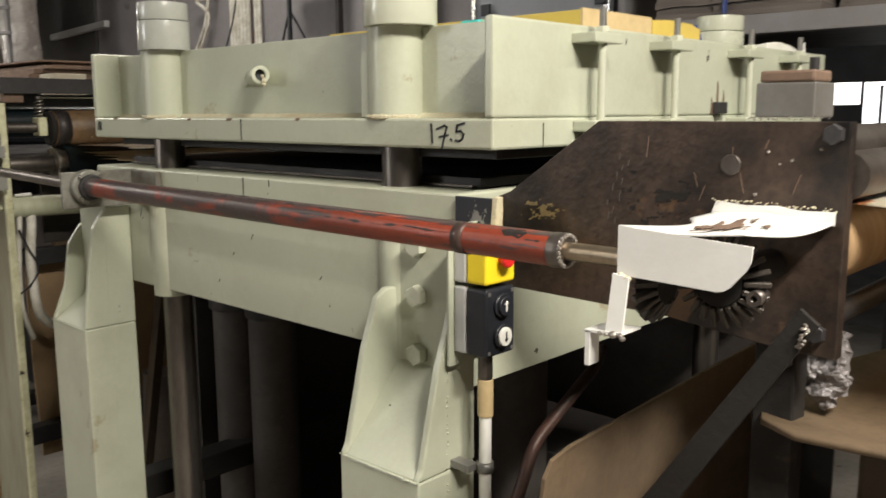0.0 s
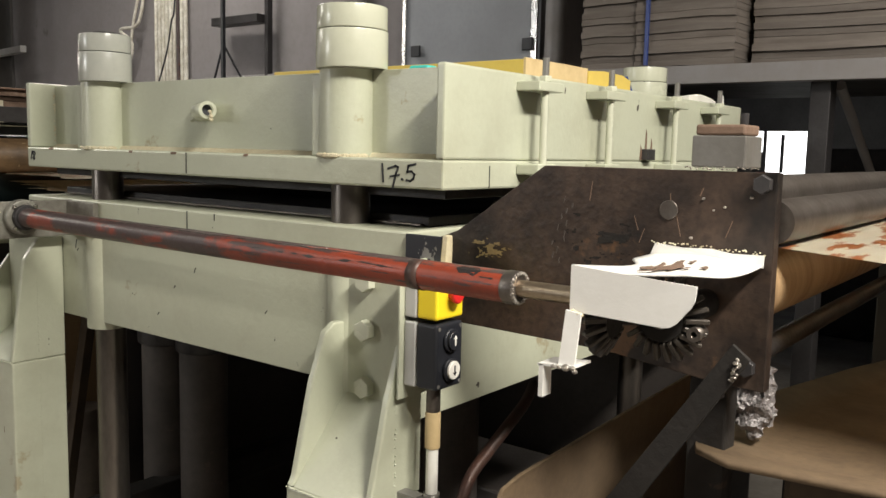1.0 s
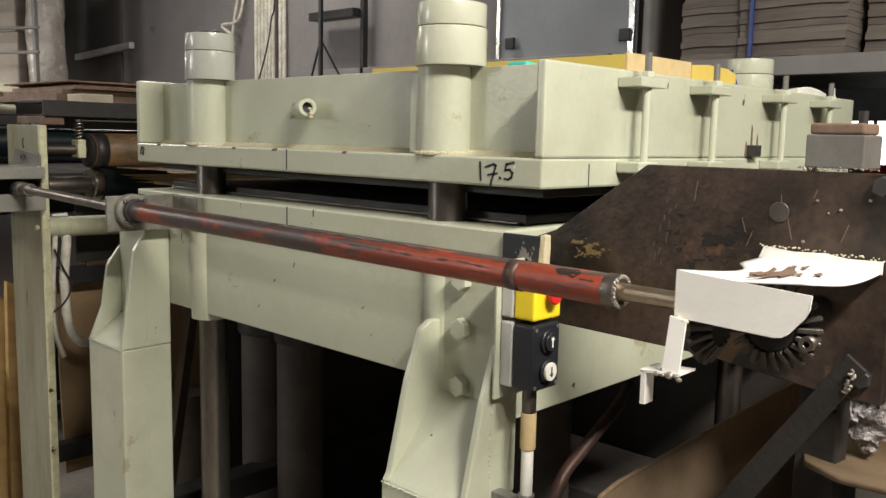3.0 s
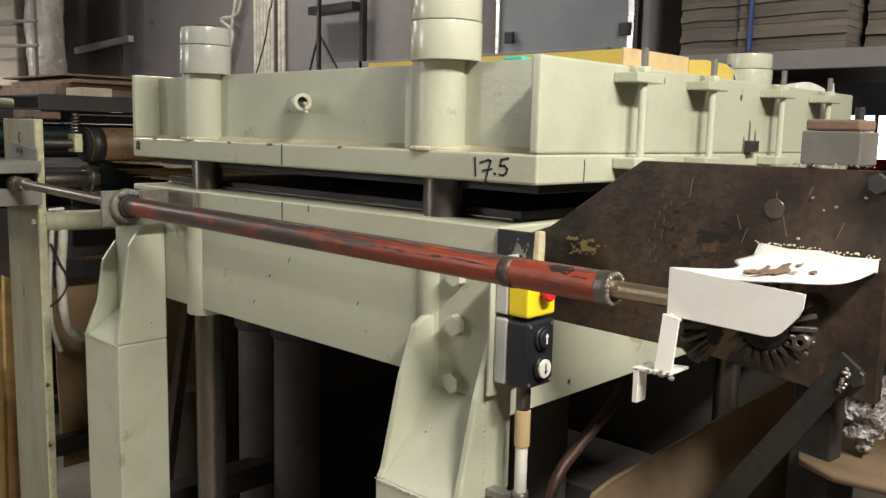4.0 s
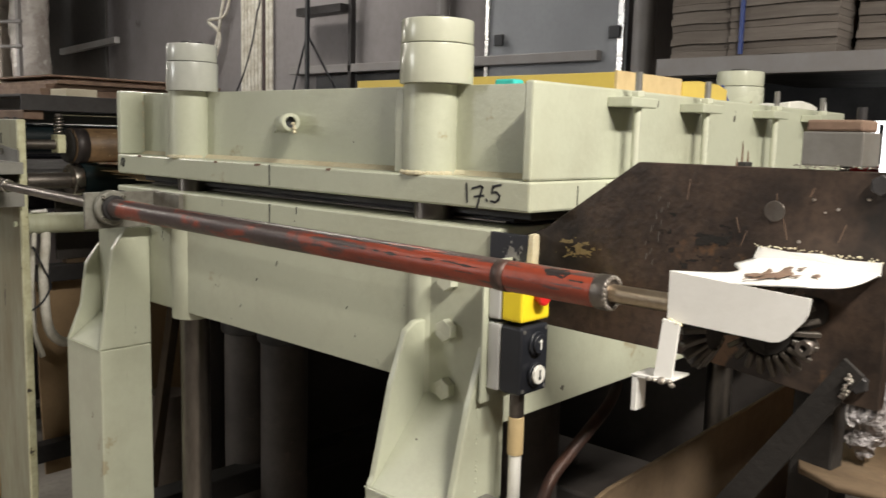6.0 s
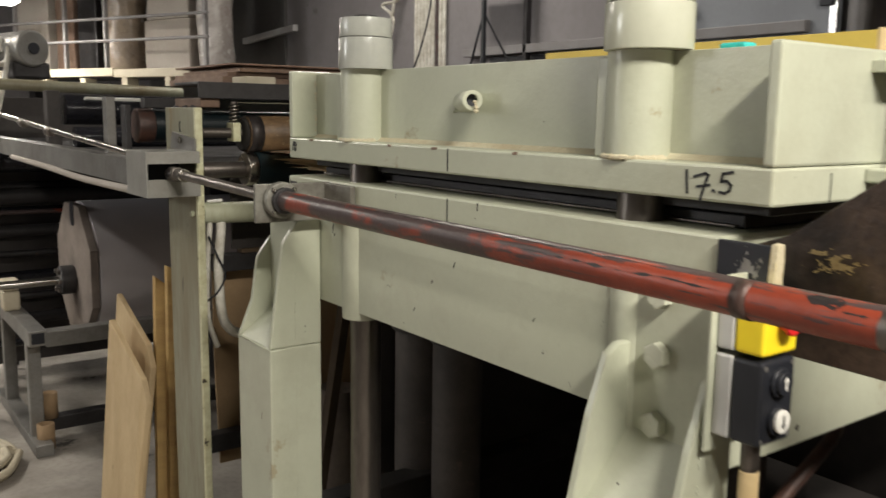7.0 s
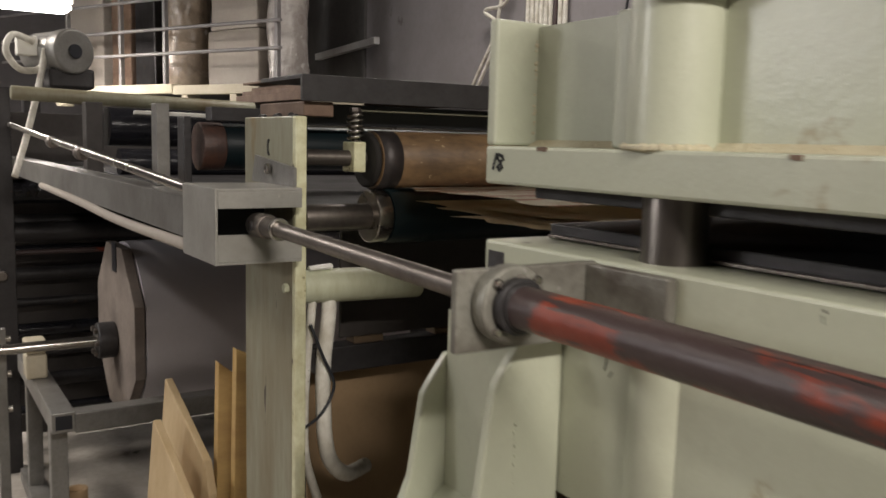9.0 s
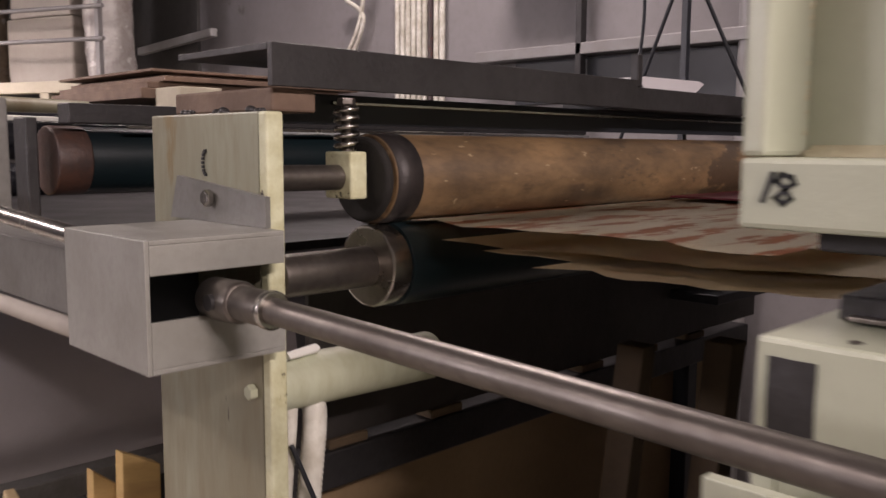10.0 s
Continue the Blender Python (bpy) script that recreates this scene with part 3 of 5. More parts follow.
def leg(y0, y1, shoulder, edge, slope, bolts, far_drop=0.0):
    """A boxed press leg with a sloping front plate between two gussets. edge: (x, z) of the gussets' free edge."""
    l = part("leg", block((0.728, 0.859, y0, y1, 0.0, shoulder), bevel=0.004), "green", press_base)
    top = edge[-1][1]
    for y, low in ((y0, 0.0), (y1 - 0.014, far_drop)):
        pts = [(0.728, y, shoulder + 0.001), (0.859, y, shoulder + 0.001), (0.859, y, top - low)] + [(x + low * 0.25, y, z - low) for x, z in edge[::-1]]
        part("gusset", slab(pts, (0, 1, 0), 0.014, 0.003), "green", l)
    x1, z1 = slope
    part("slope_plate", slab([(0.732, y0 + 0.0145, shoulder + 0.001), (0.744, y0 + 0.0145, shoulder + 0.001), (x1 + 0.012, y0 + 0.0145, z1), (x1, y0 + 0.0145, z1)], (0, 1, 0), y1 - y0 - 0.029), "green", l)
    part("mount_plate", block((x1, min(x1 + 0.012, 0.8598), y0 + 0.0145, y1 - 0.0145, z1 - 0.03, 1.388), bevel=0.001), "green", l)
    for by, bz in bolts:
        part("bolt", hexagon((0.853, by, bz), (-1, 0, 0), 0.019, 0.017), "cap", l, "painted hexagon bolt head")
    part("scratch", stroke([(y0 + 0.05, 0.93), (y0 + 0.052, 0.915)], 0.0016, 0.7275), "rust", l)
    part("weld_seam", beads((0.727, y0 + 0.002, shoulder), (0.727, y1 - 0.002, shoulder), 40, 0.0022, int(y0 * 99), 0.35), "green", l)
    part("weld_seam", beads((0.793, y0 - 0.0005, 0.7), (0.793, y0 - 0.0005, shoulder + 0.2), 60, 0.0016, int(y0 * 77), 0.8), "green", l)
    return l


leg(1.016, 1.200, 1.045, [(0.737, 1.06), (0.775, 1.215), (0.805, 1.298), (0.828, 1.312)], (0.853, 1.185), [(1.133, 1.303), (1.133, 1.203), (1.133, 1.388)])
leg(2.140, 2.325, 1.092, [(0.748, 1.23), (0.764, 1.335), (0.775, 1.352), (0.80, 1.385)], (0.812, 1.155), [], 0.055)

part("dark_patch", crumple(block((0.8578, 0.8595, 2.258, 2.290, 1.415, 1.465), bevel=0), 0.0008, 60, 4), "dark_steel", press_base, "dark square patch")

# black and silver pad at the beam's corner
pad = thing("corner_bracket", "black scraped steel corner bracket with a cream edge", "bracket")
part("plate", block((0.851, 0.858, 0.975, 1.050, 1.405, 1.476), bevel=0.001), "black", pad)
part("scrape", patch(0.8503, 0.977, 1.030, 1.408, 1.474, 44, 2.2, 3.0, 0.25), "grey_steel", pad, "scraped bare steel patch")
part("edge", crumple(block((0.849, 0.866, 0.964, 0.975, 1.395, 1.479), bevel=0.002), 0.002, 50, 3), "weld_cream", pad)

# ---- side plate, bracket, drive shaft ----
side_plate = thing("side_plate", "dark rusty chamfered steel side plate carrying the feed rollers", "machine plate")
outline = [(1.052, 1.462), (1.003, 1.480), (0.839, 1.593), (0.488, 1.593), (0.488, 1.300), (0.567, 1.303), (0.721, 1.320), (1.015, 1.325), (1.050, 1.345)]
part("plate", slab([(0.930, y, z) for y, z in outline], (1, 0, 0), 0.022, 0.0015), "scale_steel", side_plate)
part("pin", rod(((0.927, 0.634, 1.537), (0.9299, 0.634, 1.537), 0.0135), bevel=0.001), "shaft", side_plate, "ground steel pin end")
for y, z in ((0.505, 1.578), (0.512, 1.332)):
    part("bolt", hexagon((0.9295, y, z), (-1, 0, 0), 0.013, 0.012), "dark_steel", side_plate)
blk = part("bearing_block", block((0.932, 1.00, 0.533, 0.607, 1.598, 1.641), bevel=0.002), "grey_steel", side_plate)
part("shim", block((0.935, 0.995, 0.536, 0.604, 1.6415, 1.656), bevel=0.003), "rust", blk)
part("screw", rod(((0.965, 0.548, 1.656), (0.965, 0.548, 1.672), 0.006), seg=12), "dark_steel", blk)
part("weld_seam", beads((0.930, 0.515, 1.597), (0.930, 0.612, 1.597), 36, 0.0014, 11, 1.3), "weld", side_plate)
part("weld_seam", beads((0.927, 0.50, 1.487), (0.927, 0.655, 1.490), 40, 0.0015, 12, 1.6), "weld_cream", side_plate)
for k, (y, z) in enumerate(((0.585, 1.555), (0.555, 1.545), (0.57, 1.54), (0.52, 1.56), (0.60, 1.50))):
    part("spatter", beads((0.929, y, z), (0.929, y, z), 1, 0.0022, 20 + k, 0), "weld", side_plate)

rnd = random.Random(6)
part("stain", patch(0.9294, 0.895, 0.985, 1.432, 1.474, 48, 2.6, 1.0, 0.18), "ochre", side_plate, "ochre oil stain")
part("stain", patch(0.9294, 0.655, 0.83, 1.435, 1.53, 56, 3.0, 7.0, -0.05), "grime_shade", side_plate, "black oil stain")
for k in range(12):
    y, z = 0.795 + rnd.uniform(-0.010, 0.010) + 0.002 * k, 1.545 - 0.0085 * k
    part("scratch", stroke([(y, z), (y + rnd.uniform(-0.002, 0.003), z - rnd.uniform(0.003, 0.009))], rnd.uniform(0.0010, 0.0024), 0.9295), "dusty", side_plate, "pale scratch")
for k in range(7):
    y, z = rnd.uniform(0.54, 0.76), rnd.uniform(1.50, 1.58)
    part("scratch", stroke([(y, z), (y + rnd.uniform(-0.01, 0.01), z - rnd.uniform(0.01, 0.03))], rnd.uniform(0.0008, 0.0016), 0.9295), "rust", side_plate, "brown rust streak")

guard = thing("sheet_guard", "white painted bent sheet-metal guard with a rusty patch", "guard")


def guard_top(u, v):
    """The bent top of the guard: u from its front fold to the plate, v along it."""
    x = 0.668 + 0.259 * u
    y = (0.640 + 0.016 * u - 0.035 * math.sin(math.pi * min(1, u * 1.4)) * (1 - v)) * (1 - v) + (0.490 + 0.010 * u) * v
    return Vector((x, y, 1.4835 - 0.010 * u - 0.010 * math.sin(math.pi * u) * v - 0.004 * math.sin(3 * u + 4 * v)))


def guard_skin(n, inside, lift, thick):
    bm = bmesh.new()
    grid = [[bm.verts.new(guard_top(i / n, j / n) + Vector((0, 0, lift))) for j in range(n + 1)] for i in range(n + 1)]
    for i in range(n):
        for j in range(n):
            if inside((i + 0.5) / n, (j + 0.5) / n):
                bm.faces.new((grid[i][j], grid[i][j + 1], grid[i + 1][j + 1], grid[i + 1][j])).smooth = True
    bmesh.ops.delete(bm, geom=[w for w in bm.verts if not w.link_faces], context="VERTS")
    bmesh.ops.recalc_face_normals(bm, faces=bm.faces)
    bmesh.ops.solidify(bm, geom=bm.faces[:], thickness=thick)
    return bm


def rusty(u, v):
    return 0.5 * abs(u - 0.42 - 0.25 * (v - 0.5)) / 0.14 + abs(v - 0.5) / 0.30 + 0.9 * noise.noise(Vector((u * 5, v * 14, 0))) < 0.75


part("top_sheet", guard_skin(16, lambda u, v: True, 0.0, 0.0022), "white_paint", guard)
part("rust_patch", guard_skin(48, rusty, 0.0028, 0.0004), "rust", guard, "flaked rusty patch")
part("upstand", crumple(slab([(0.9245, 0.657, 1.470), (0.9245, 0.650, 1.489), (0.9245, 0.610, 1.486), (0.9245, 0.570, 1.487), (0.9245, 0.540, 1.483), (0.9245, 0.498, 1.484), (0.9245, 0.498, 1.468)], (1, 0, 0), 0.003), 0.001, 60), "white_paint", guard)
part("front_sheet", crumple(slab([(0.667, 0.641, 1.483), (0.667, 0.489, 1.474), (0.666, 0.490, 1.458), (0.666, 0.494, 1.449), (0.666, 0.509, 1.430), (0.666, 0.516, 1.425), (0.666, 0.524, 1.4235), (0.667, 0.641, 1.428)], (1, 0, 0), 0.0025), 0.0012, 25), "white_paint", guard)
part("strap", slab([(0.660, 0.642, 1.430), (0.660, 0.622, 1.427), (0.652, 0.624, 1.362), (0.652, 0.645, 1.364)], (1, 0, 0), 0.003), "white_paint", guard)
part("foot", slab([(0.650, 0.622, 1.364), (0.650, 0.672, 1.360), (0.690, 0.672, 1.360), (0.690, 0.622, 1.364)], (0, 0, 1), 0.003), "white_paint", guard)
part("lip", slab([(0.650, 0.670, 1.362), (0.650, 0.664, 1.362), (0.650, 0.664, 1.322), (0.650, 0.670, 1.322)], (1, 0, 0), 0.02), "white_paint", guard)
part("weld_seam", beads((0.664, 0.640, 1.428), (0.664, 0.622, 1.426), 5, 0.004, 31, 0.4), "weld_cream", guard)
part("weld_seam", beads((0.652, 0.648, 1.362), (0.652, 0.622, 1.362), 6, 0.0045, 32, 0.4), "weld", guard)

RX, RZ = 0.722, 1.436
drive = thing("drive_shaft", "long red oxide tube drive shaft with dark worn patches", "shaft")
part("tube", rod(((RX, 0.765, RZ), (RX + 0.012, 2.06, RZ + 0.005), 0.0215), seg=48), "red", drive)


def scrape(y0, y1, angle, width, seed, gap):
    """A ragged scraped patch hugging the tube from y0 to y1 at an angle over its near side."""
    bm = bmesh.new()
    rows, n = [], max(6, int((y1 - y0) / 0.004))
    for k in range(n + 1):
        t = k / n
        y = y0 + (y1 - y0) * t
        c = Vector((RX + 0.012 * (y - 0.765) / 1.295, y, RZ + 0.005 * (y - 0.765) / 1.295))
        w = width * max(0.0, 0.5 + noise.noise(Vector((seed, y * 45, 0))) * 1.3 - gap) * min(1, 6 * t, 6 * (1 - t))
        mid = angle + 7 * noise.noise(Vector((seed + 5, y * 14, 0)))
        rows.append([bm.verts.new(c + Vector((-math.cos(radians(mid + s * w)), 0, math.sin(radians(mid + s * w)))) * r) for s, r in ((-1, 0.0212), (-0.8, 0.0218), (0, 0.0218), (0.8, 0.0218), (1, 0.0212))])
    for a, b in zip(rows, rows[1:]):
        for i in range(4):
            bm.faces.new((a[i], a[i + 1], b[i + 1], b[i]))
    bmesh.ops.recalc_face_normals(bm, faces=bm.faces)
    return bm


part("scrape", scrape(1.02, 1.80, 62, 7, 3.1, 0.15), "burnt_dark", drive, "black scraped line")
part("scrape", scrape(1.30, 1.70, 84, 9, 8.4, 0.10), "burnt_dark", drive, "black scraped line")
part("scrape", scrape(0.93, 1.30, 22, 9, 5.7, 0.30), "burnt_dark", drive, "black scraped line")
part("scrape", scrape(0.800, 0.842, 58, 26, 1.9, -0.2), "burnt_dark", drive, "dark bare spot")
part("scrape", scrape(0.775, 0.800, 30, 26, 4.2, 0.0), "burnt_dark", drive, "dark bare spot")
part("end_ring", rod(((RX, 0.745, RZ), (RX, 0.766, RZ), 0.0225), seg=40, bevel=0.003), "shaft", drive, "welded steel end ring")
bm = bmesh.new()
for k in range(22):
    a = 2 * math.pi * k / 22
    bmesh.ops.create_icosphere(bm, subdivisions=1, radius=0.0034, matrix=Matrix.Translation((RX + 0.0195 * math.cos(a), 0.7455, RZ + 0.0195 * math.sin(a))))
part("weld_seam", bm, "weld", drive)
part("paint_band", ring((RX + 0.0005, 0.905, RZ), (RX + 0.0005, 0.925, RZ), 0.0219, 0.0205, 40), "burnt", drive, "dark bare band")
part("stub", rod(((RX, 0.60, RZ), (RX, 0.746, RZ), 0.0115), seg=32), "stub", drive, "thin turned steel stub")
part("sleeve", rod(((RX + 0.012, 2.055, RZ + 0.005), (RX + 0.012, 2.085, RZ + 0.005), 0.024), bevel=0.003), "dark_steel", drive)
part("thin_shaft", rod(((RX + 0.012, 2.08, RZ + 0.005), (RX + 0.018, 2.72, RZ + 0.018), 0.0125), seg=32), "shaft", drive, "slim steel shaft")
joint = part("joint", rod(((RX + 0.018, 2.70, RZ + 0.018), (RX + 0.018, 2.755, RZ + 0.018), 0.017), bevel=0.003), "shaft", drive, "universal joint")
part("joint_ring", rod(((RX + 0.018, 2.698, RZ + 0.018), (RX + 0.018, 2.706, RZ + 0.018), 0.0185), bevel=0.002), "bright_steel", joint)
part("fork", rod(((RX + 0.018, 2.75, RZ + 0.018), (RX + 0.020, 2.81, RZ + 0.016), 0.021), bevel=0.005), "shaft", joint)
part("cross_pin", rod(((RX - 0.006, 2.775, RZ + 0.018), (RX + 0.042, 2.775, RZ + 0.018), 0.008), seg=16), "dark_steel", joint)

bearing = thing("shaft_bearing", "grey steel flange bearing bolted to a bracket on the leg", "bearing")
part("bracket", block((0.678, 0.86, 2.092, 2.102, 1.392, 1.476), bevel=0.002), "worn_plate", bearing)
part("side_bracket", block((0.844, 0.8575, 1.975, 2.0915, 1.395, 1.474), bevel=0.002), "worn_plate", bearing)
part("flange", rod(((RX + 0.012, 2.070, RZ + 0.005), (RX + 0.012, 2.0915, RZ + 0.005), 0.040), bevel=0.004), "worn_plate", bearing)
part("gland", beads((RX + 0.012, 2.066, RZ + 0.034), (RX + 0.034, 2.066, RZ + 0.020), 9, 0.0045, 61, 0.5), "weld", bearing)
part("hub", rod(((RX + 0.012, 2.058, RZ + 0.005), (RX + 0.012, 2.072, RZ + 0.005), 0.029), bevel=0.003), "dark_steel", bearing)
for a in (45, 135, 225, 315):
    part("bolt", hexagon((RX + 0.012 + 0.034 * math.cos(radians(a)), 2.0700, RZ + 0.005 + 0.034 * math.sin(radians(a))), (0, -1, 0), 0.0055, 0.006), "bright_steel", bearing)


def bevel_gear(name, centre, axis, r, n, parent):
    """A bevel gear: a cone body with n radial teeth."""
    c, a = Vector(centre), Vector(axis).normalized()
    g = part(name, rod((c, c + a * 0.022, r * 0.80, r * 0.55), seg=40), "grime_shade", parent)
    q = a.to_track_quat("Z", "Y").to_matrix().to_4x4()
    bm = bmesh.new()
    for k in range(n):
        m = Matrix.Translation(c) @ q @ pose(0, 0, 0, 0, 0, 360 * k / n) @ Matrix.Translation((r * 0.80, 0, 0.012)) @ pose(0, 0, 0, 0, 32, 0) @ Matrix.Diagonal((0.030, 2.6 * r / n, 0.011, 1))
        bmesh.ops.create_cube(bm, size=1.0, matrix=m)
    bmesh.ops.bevel(bm, geom=bm.edges[:], offset=0.0012, segments=1, affect="EDGES")
    part("teeth", bm, "tooth", g, "greasy steel teeth with worn edges")
    return g


gears = thing("gear_pair", "black greasy pair of conical gears under the guard", "gears")
bevel_gear("gear", (0.800, 0.575, 1.412), (-1, 0, 0), 0.054, 22, gears)
bevel_gear("pinion", (RX + 0.02, 0.640, 1.412), (0, -1, 0), 0.046, 18, gears)
part("hub", rod(((0.80, 0.575, 1.412), (0.9295, 0.575, 1.412), 0.02)), "grime_shade", gears)
part("hub_nut", rod(((0.775, 0.575, 1.412), (0.80, 0.575, 1.412), 0.014), bevel=0.002), "shaft", gears)
part("key_end", ring((0.775, 0.530, 1.398), (0.80, 0.530, 1.398), 0.009, 0.004, 20), "shaft", gears)

# feed rollers behind the plate
feed = thing("feed_rollers", "brown paper-covered feed rollers with printed sheet", "rollers")
part("top_roller", rod(((0.953, 0.54, 1.560), (2.35, 0.54, 1.560), 0.028), seg=48), "shaft", feed)
part("press_roller", rod(((0.953, 0.50, 1.527), (2.35, 0.50, 1.527), 0.030), seg=48), "shaft", feed)
part("drive_roller", rod(((0.953, 0.548, 1.436), (2.35, 0.548, 1.436), 0.058), seg=64), "tan_roll", feed, "tan rubber-covered drive roller")
part("tie_bar", rod(((0.953, 0.520, 1.340), (2.35, 0.520, 1.340), 0.016), seg=24), "dark_steel", feed)
bm = bmesh.new()
rows = []
# runs on unseen past the rollers to shade the cardboard below
for k in range(17):
    t = k / 16
    rows.append([bm.verts.new((x, 0.56 - 1.5 * t, 1.497 - 0.10 * t)) for x in (0.97, 2.28)])
for a, b in zip(rows, rows[1:]):
    bm.faces.new((a[0], a[1], b[1], b[0])).smooth = True
bmesh.ops.solidify(bm, geom=bm.faces[:], thickness=0.0015)
solo("printed_sheet", bm, "print", "glossy printed paper sheet with orange pattern on rollers", "paper")

# strut, leg and lower clutter on the near side
strut = thing("diagonal_strut", "dark flat steel strut bolted below the plate", "strut")
part("bar", slab([(0.900, 0.500, 1.348), (0.900, 0.524, 1.366), (0.900, 0.860, 0.860), (0.900, 0.808, 0.860)], (1, 0, 0), 0.008, 0.001), "grime_shade", strut)
part("bolt", hexagon((0.8995, 0.745, 1.00), (-1, 0, 0), 0.013, 0.010), "grime_shade", strut)
part("weld_seam", beads((0.897, 0.512, 1.348), (0.897, 0.522, 1.318), 16, 0.0026, 41, 1.3), "weld", strut)
part("upright", block((0.955, 1.00, 0.545, 0.60, 0.0, 1.32), bevel=0.003), "grime_shade", strut)
part("upright", block((2.25, 2.30, 0.545, 0.60, 0.0, 1.50), bevel=0.003), "oily", strut)
part("bolt", hexagon((0.9545, 0.560, 1.285), (-1, 0, 0), 0.014, 0.012), "dark_steel", strut)

# ---- push-button station ----
station = thing("control_station", "grey and black push-button box with arrow buttons", "switch box")
CX0, CX1, CYB, CYM, CYF = 0.795, 0.863, 1.003, 0.979, 0.938
part("base", block((CX0, CX1, CYM, CYB, 1.243, 1.347), bevel=0.003), "grey_plastic", station)
cover = part("cover", block((CX0, CX1, CYF, CYM - 0.0005, 1.243, 1.347), bevel=0.005, seg=3), "black", station, "black front cover")
cx = (CX0 + CX1) / 2
for z, m in ((1.320, "black"), (1.273, "white")):
    part("bezel", rod(((cx, CYF, z), (cx, CYF - 0.006, z), 0.0185), bevel=0.002), "black", cover)
    part("button", rod(((cx, CYF - 0.006, z), (cx, CYF - 0.011, z), 0.0145), bevel=0.0015), m, cover)
    s = 1 if m == "black" else -1
    ink = "white" if m == "black" else "ink"
    y = CYF - 0.0112
    bm = slab([(cx - 0.0014, y, z - 0.008 * s), (cx + 0.0014, y, z - 0.008 * s), (cx + 0.0014, y, z + 0.003 * s), (cx + 0.0045, y, z + 0.003 * s), (cx, y, z + 0.0085 * s), (cx - 0.0045, y, z + 0.003 * s), (cx - 0.0014, y, z + 0.003 * s)], (0, -1, 0), 0.0006)
    part("arrow", bm, ink, cover)
for sx in (CX0 + 0.007, CX1 - 0.007):
    for z in (1.250, 1.340):
        part("screw", rod(((sx, CYF, z), (sx, CYF - 0.0008, z), 0.0032), seg=12), "grey_steel", cover)
estop = thing("emergency_stop", "yellow box with red emergency mushroom button", "emergency stop")
part("base", block((CX0, CX1, CYM, CYB, 1.353, 1.417), bevel=0.003), "grey_plastic", estop)
part("cover", block((CX0, CX1, CYF, CYM - 0.0005, 1.353, 1.417), bevel=0.005, seg=3), "yellow", estop)
part("button", rod(((cx, CYF, 1.392), (cx, CYF - 0.008, 1.392), 0.009), ((cx, CYF - 0.008, 1.392), (cx, CYF - 0.017, 1.392), 0.0135), bevel=0.003), "red_plastic", estop)
back = solo("box_bracket", block((0.785, 0.870, CYB + 0.0005, CYB + 0.005, 1.22, 1.44), (0.866, 0.870, CYB + 0.005, 1.0515, 1.30, 1.44), bevel=0.001), "green", "sage-green mounting plate behind the switch boxes", "bracket")
cond = thing("switch_conduit", "white plastic conduit with tan sleeve below the switch box", "conduit")
part("gland", rod(((cx, 0.968, 1.2425), (cx, 0.968, 1.199), 0.0115), bevel=0.002), "shaft", cond)
part("sleeve", rod(((cx, 0.968, 1.199), (cx, 0.968, 1.139), 0.0125), bevel=0.002), "tan_hose", cond, "tan plastic sleeve")
part("pipe", rod(((cx, 0.968, 1.140), (cx, 0.968, 0.0), 0.0098), seg=20), "white", cond)
part("clip", ring((cx, 0.968, 1.048), (cx, 0.968, 1.064), 0.0135, 0.0099), "grey_steel", cond)
part("clip_arm", block((0.80, 0.822, 0.978, 1.031, 1.050, 1.062), bevel=0.001), "grey_steel", cond)

# ---- things on the press head ----
tray = thing("yellow_tray", "yellow cardboard tray lying on the press head", "tray")
part("side", block((1.16, 1.166, 1.03, 1.72, 1.7485, 1.785), bevel=0.001), "tray_yellow", tray, "yellow folded edge")
part("end", block((1.16, 1.40, 1.024, 1.030, 1.7485, 1.788), bevel=0.001), "tan_hose", tray, "tan cardboard flap")
part("end", slab([(1.40, 1.022, 1.7485), (1.60, 1.022, 1.7485), (1.60, 1.022, 1.777), (1.56, 1.022, 1.786), (1.47, 1.022, 1.788), (1.40, 1.022, 1.783)], (0, 1, 0), 0.007), "tray_yellow", tray, "torn yellow flap")
part("bottom", block((1.166, 1.60, 1.03, 1.72, 1.7485, 1.754), bevel=0.001), "card", tray)
clip = solo("cyan_clip", block((1.03, 1.06, 1.155, 1.20, 1.7485, 1.768), bevel=0.004), "cyan", "small turquoise plastic clip lying on the press head", "clip")
rag = solo("white_rag", crumple(block((1.95, 2.15, 1.02, 1.10, 1.7485, 1.770), bevel=0.004), 0.01, 14, 3), "white", "white crumpled rag lying on the press head", "rag")

# ---- outfeed side: post, gearbox arm ----
post = thing("outfeed_post", "worn cream-green steel channel post of the outfeed", "post")
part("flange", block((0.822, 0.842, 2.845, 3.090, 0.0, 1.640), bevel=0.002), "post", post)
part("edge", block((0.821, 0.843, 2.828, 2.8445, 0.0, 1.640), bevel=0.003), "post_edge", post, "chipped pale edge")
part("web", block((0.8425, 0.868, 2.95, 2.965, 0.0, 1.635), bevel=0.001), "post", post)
part("rib", slab([(0.8215, 2.824, 1.5155), (0.8215, 2.824, 1.549), (0.8215, 3.015, 1.567), (0.8215, 3.034, 1.5155)], (-1, 0, 0), 0.006), "grey_steel", post)
part("bolt", hexagon((0.8150, 2.935, 1.543), (-1, 0, 0), 0.010, 0.010), "bright_steel", post)
part("bolt", hexagon((0.8215, 2.862, 1.328), (-1, 0, 0), 0.009, 0.010), "green_worn", post)
bm = bmesh.new()
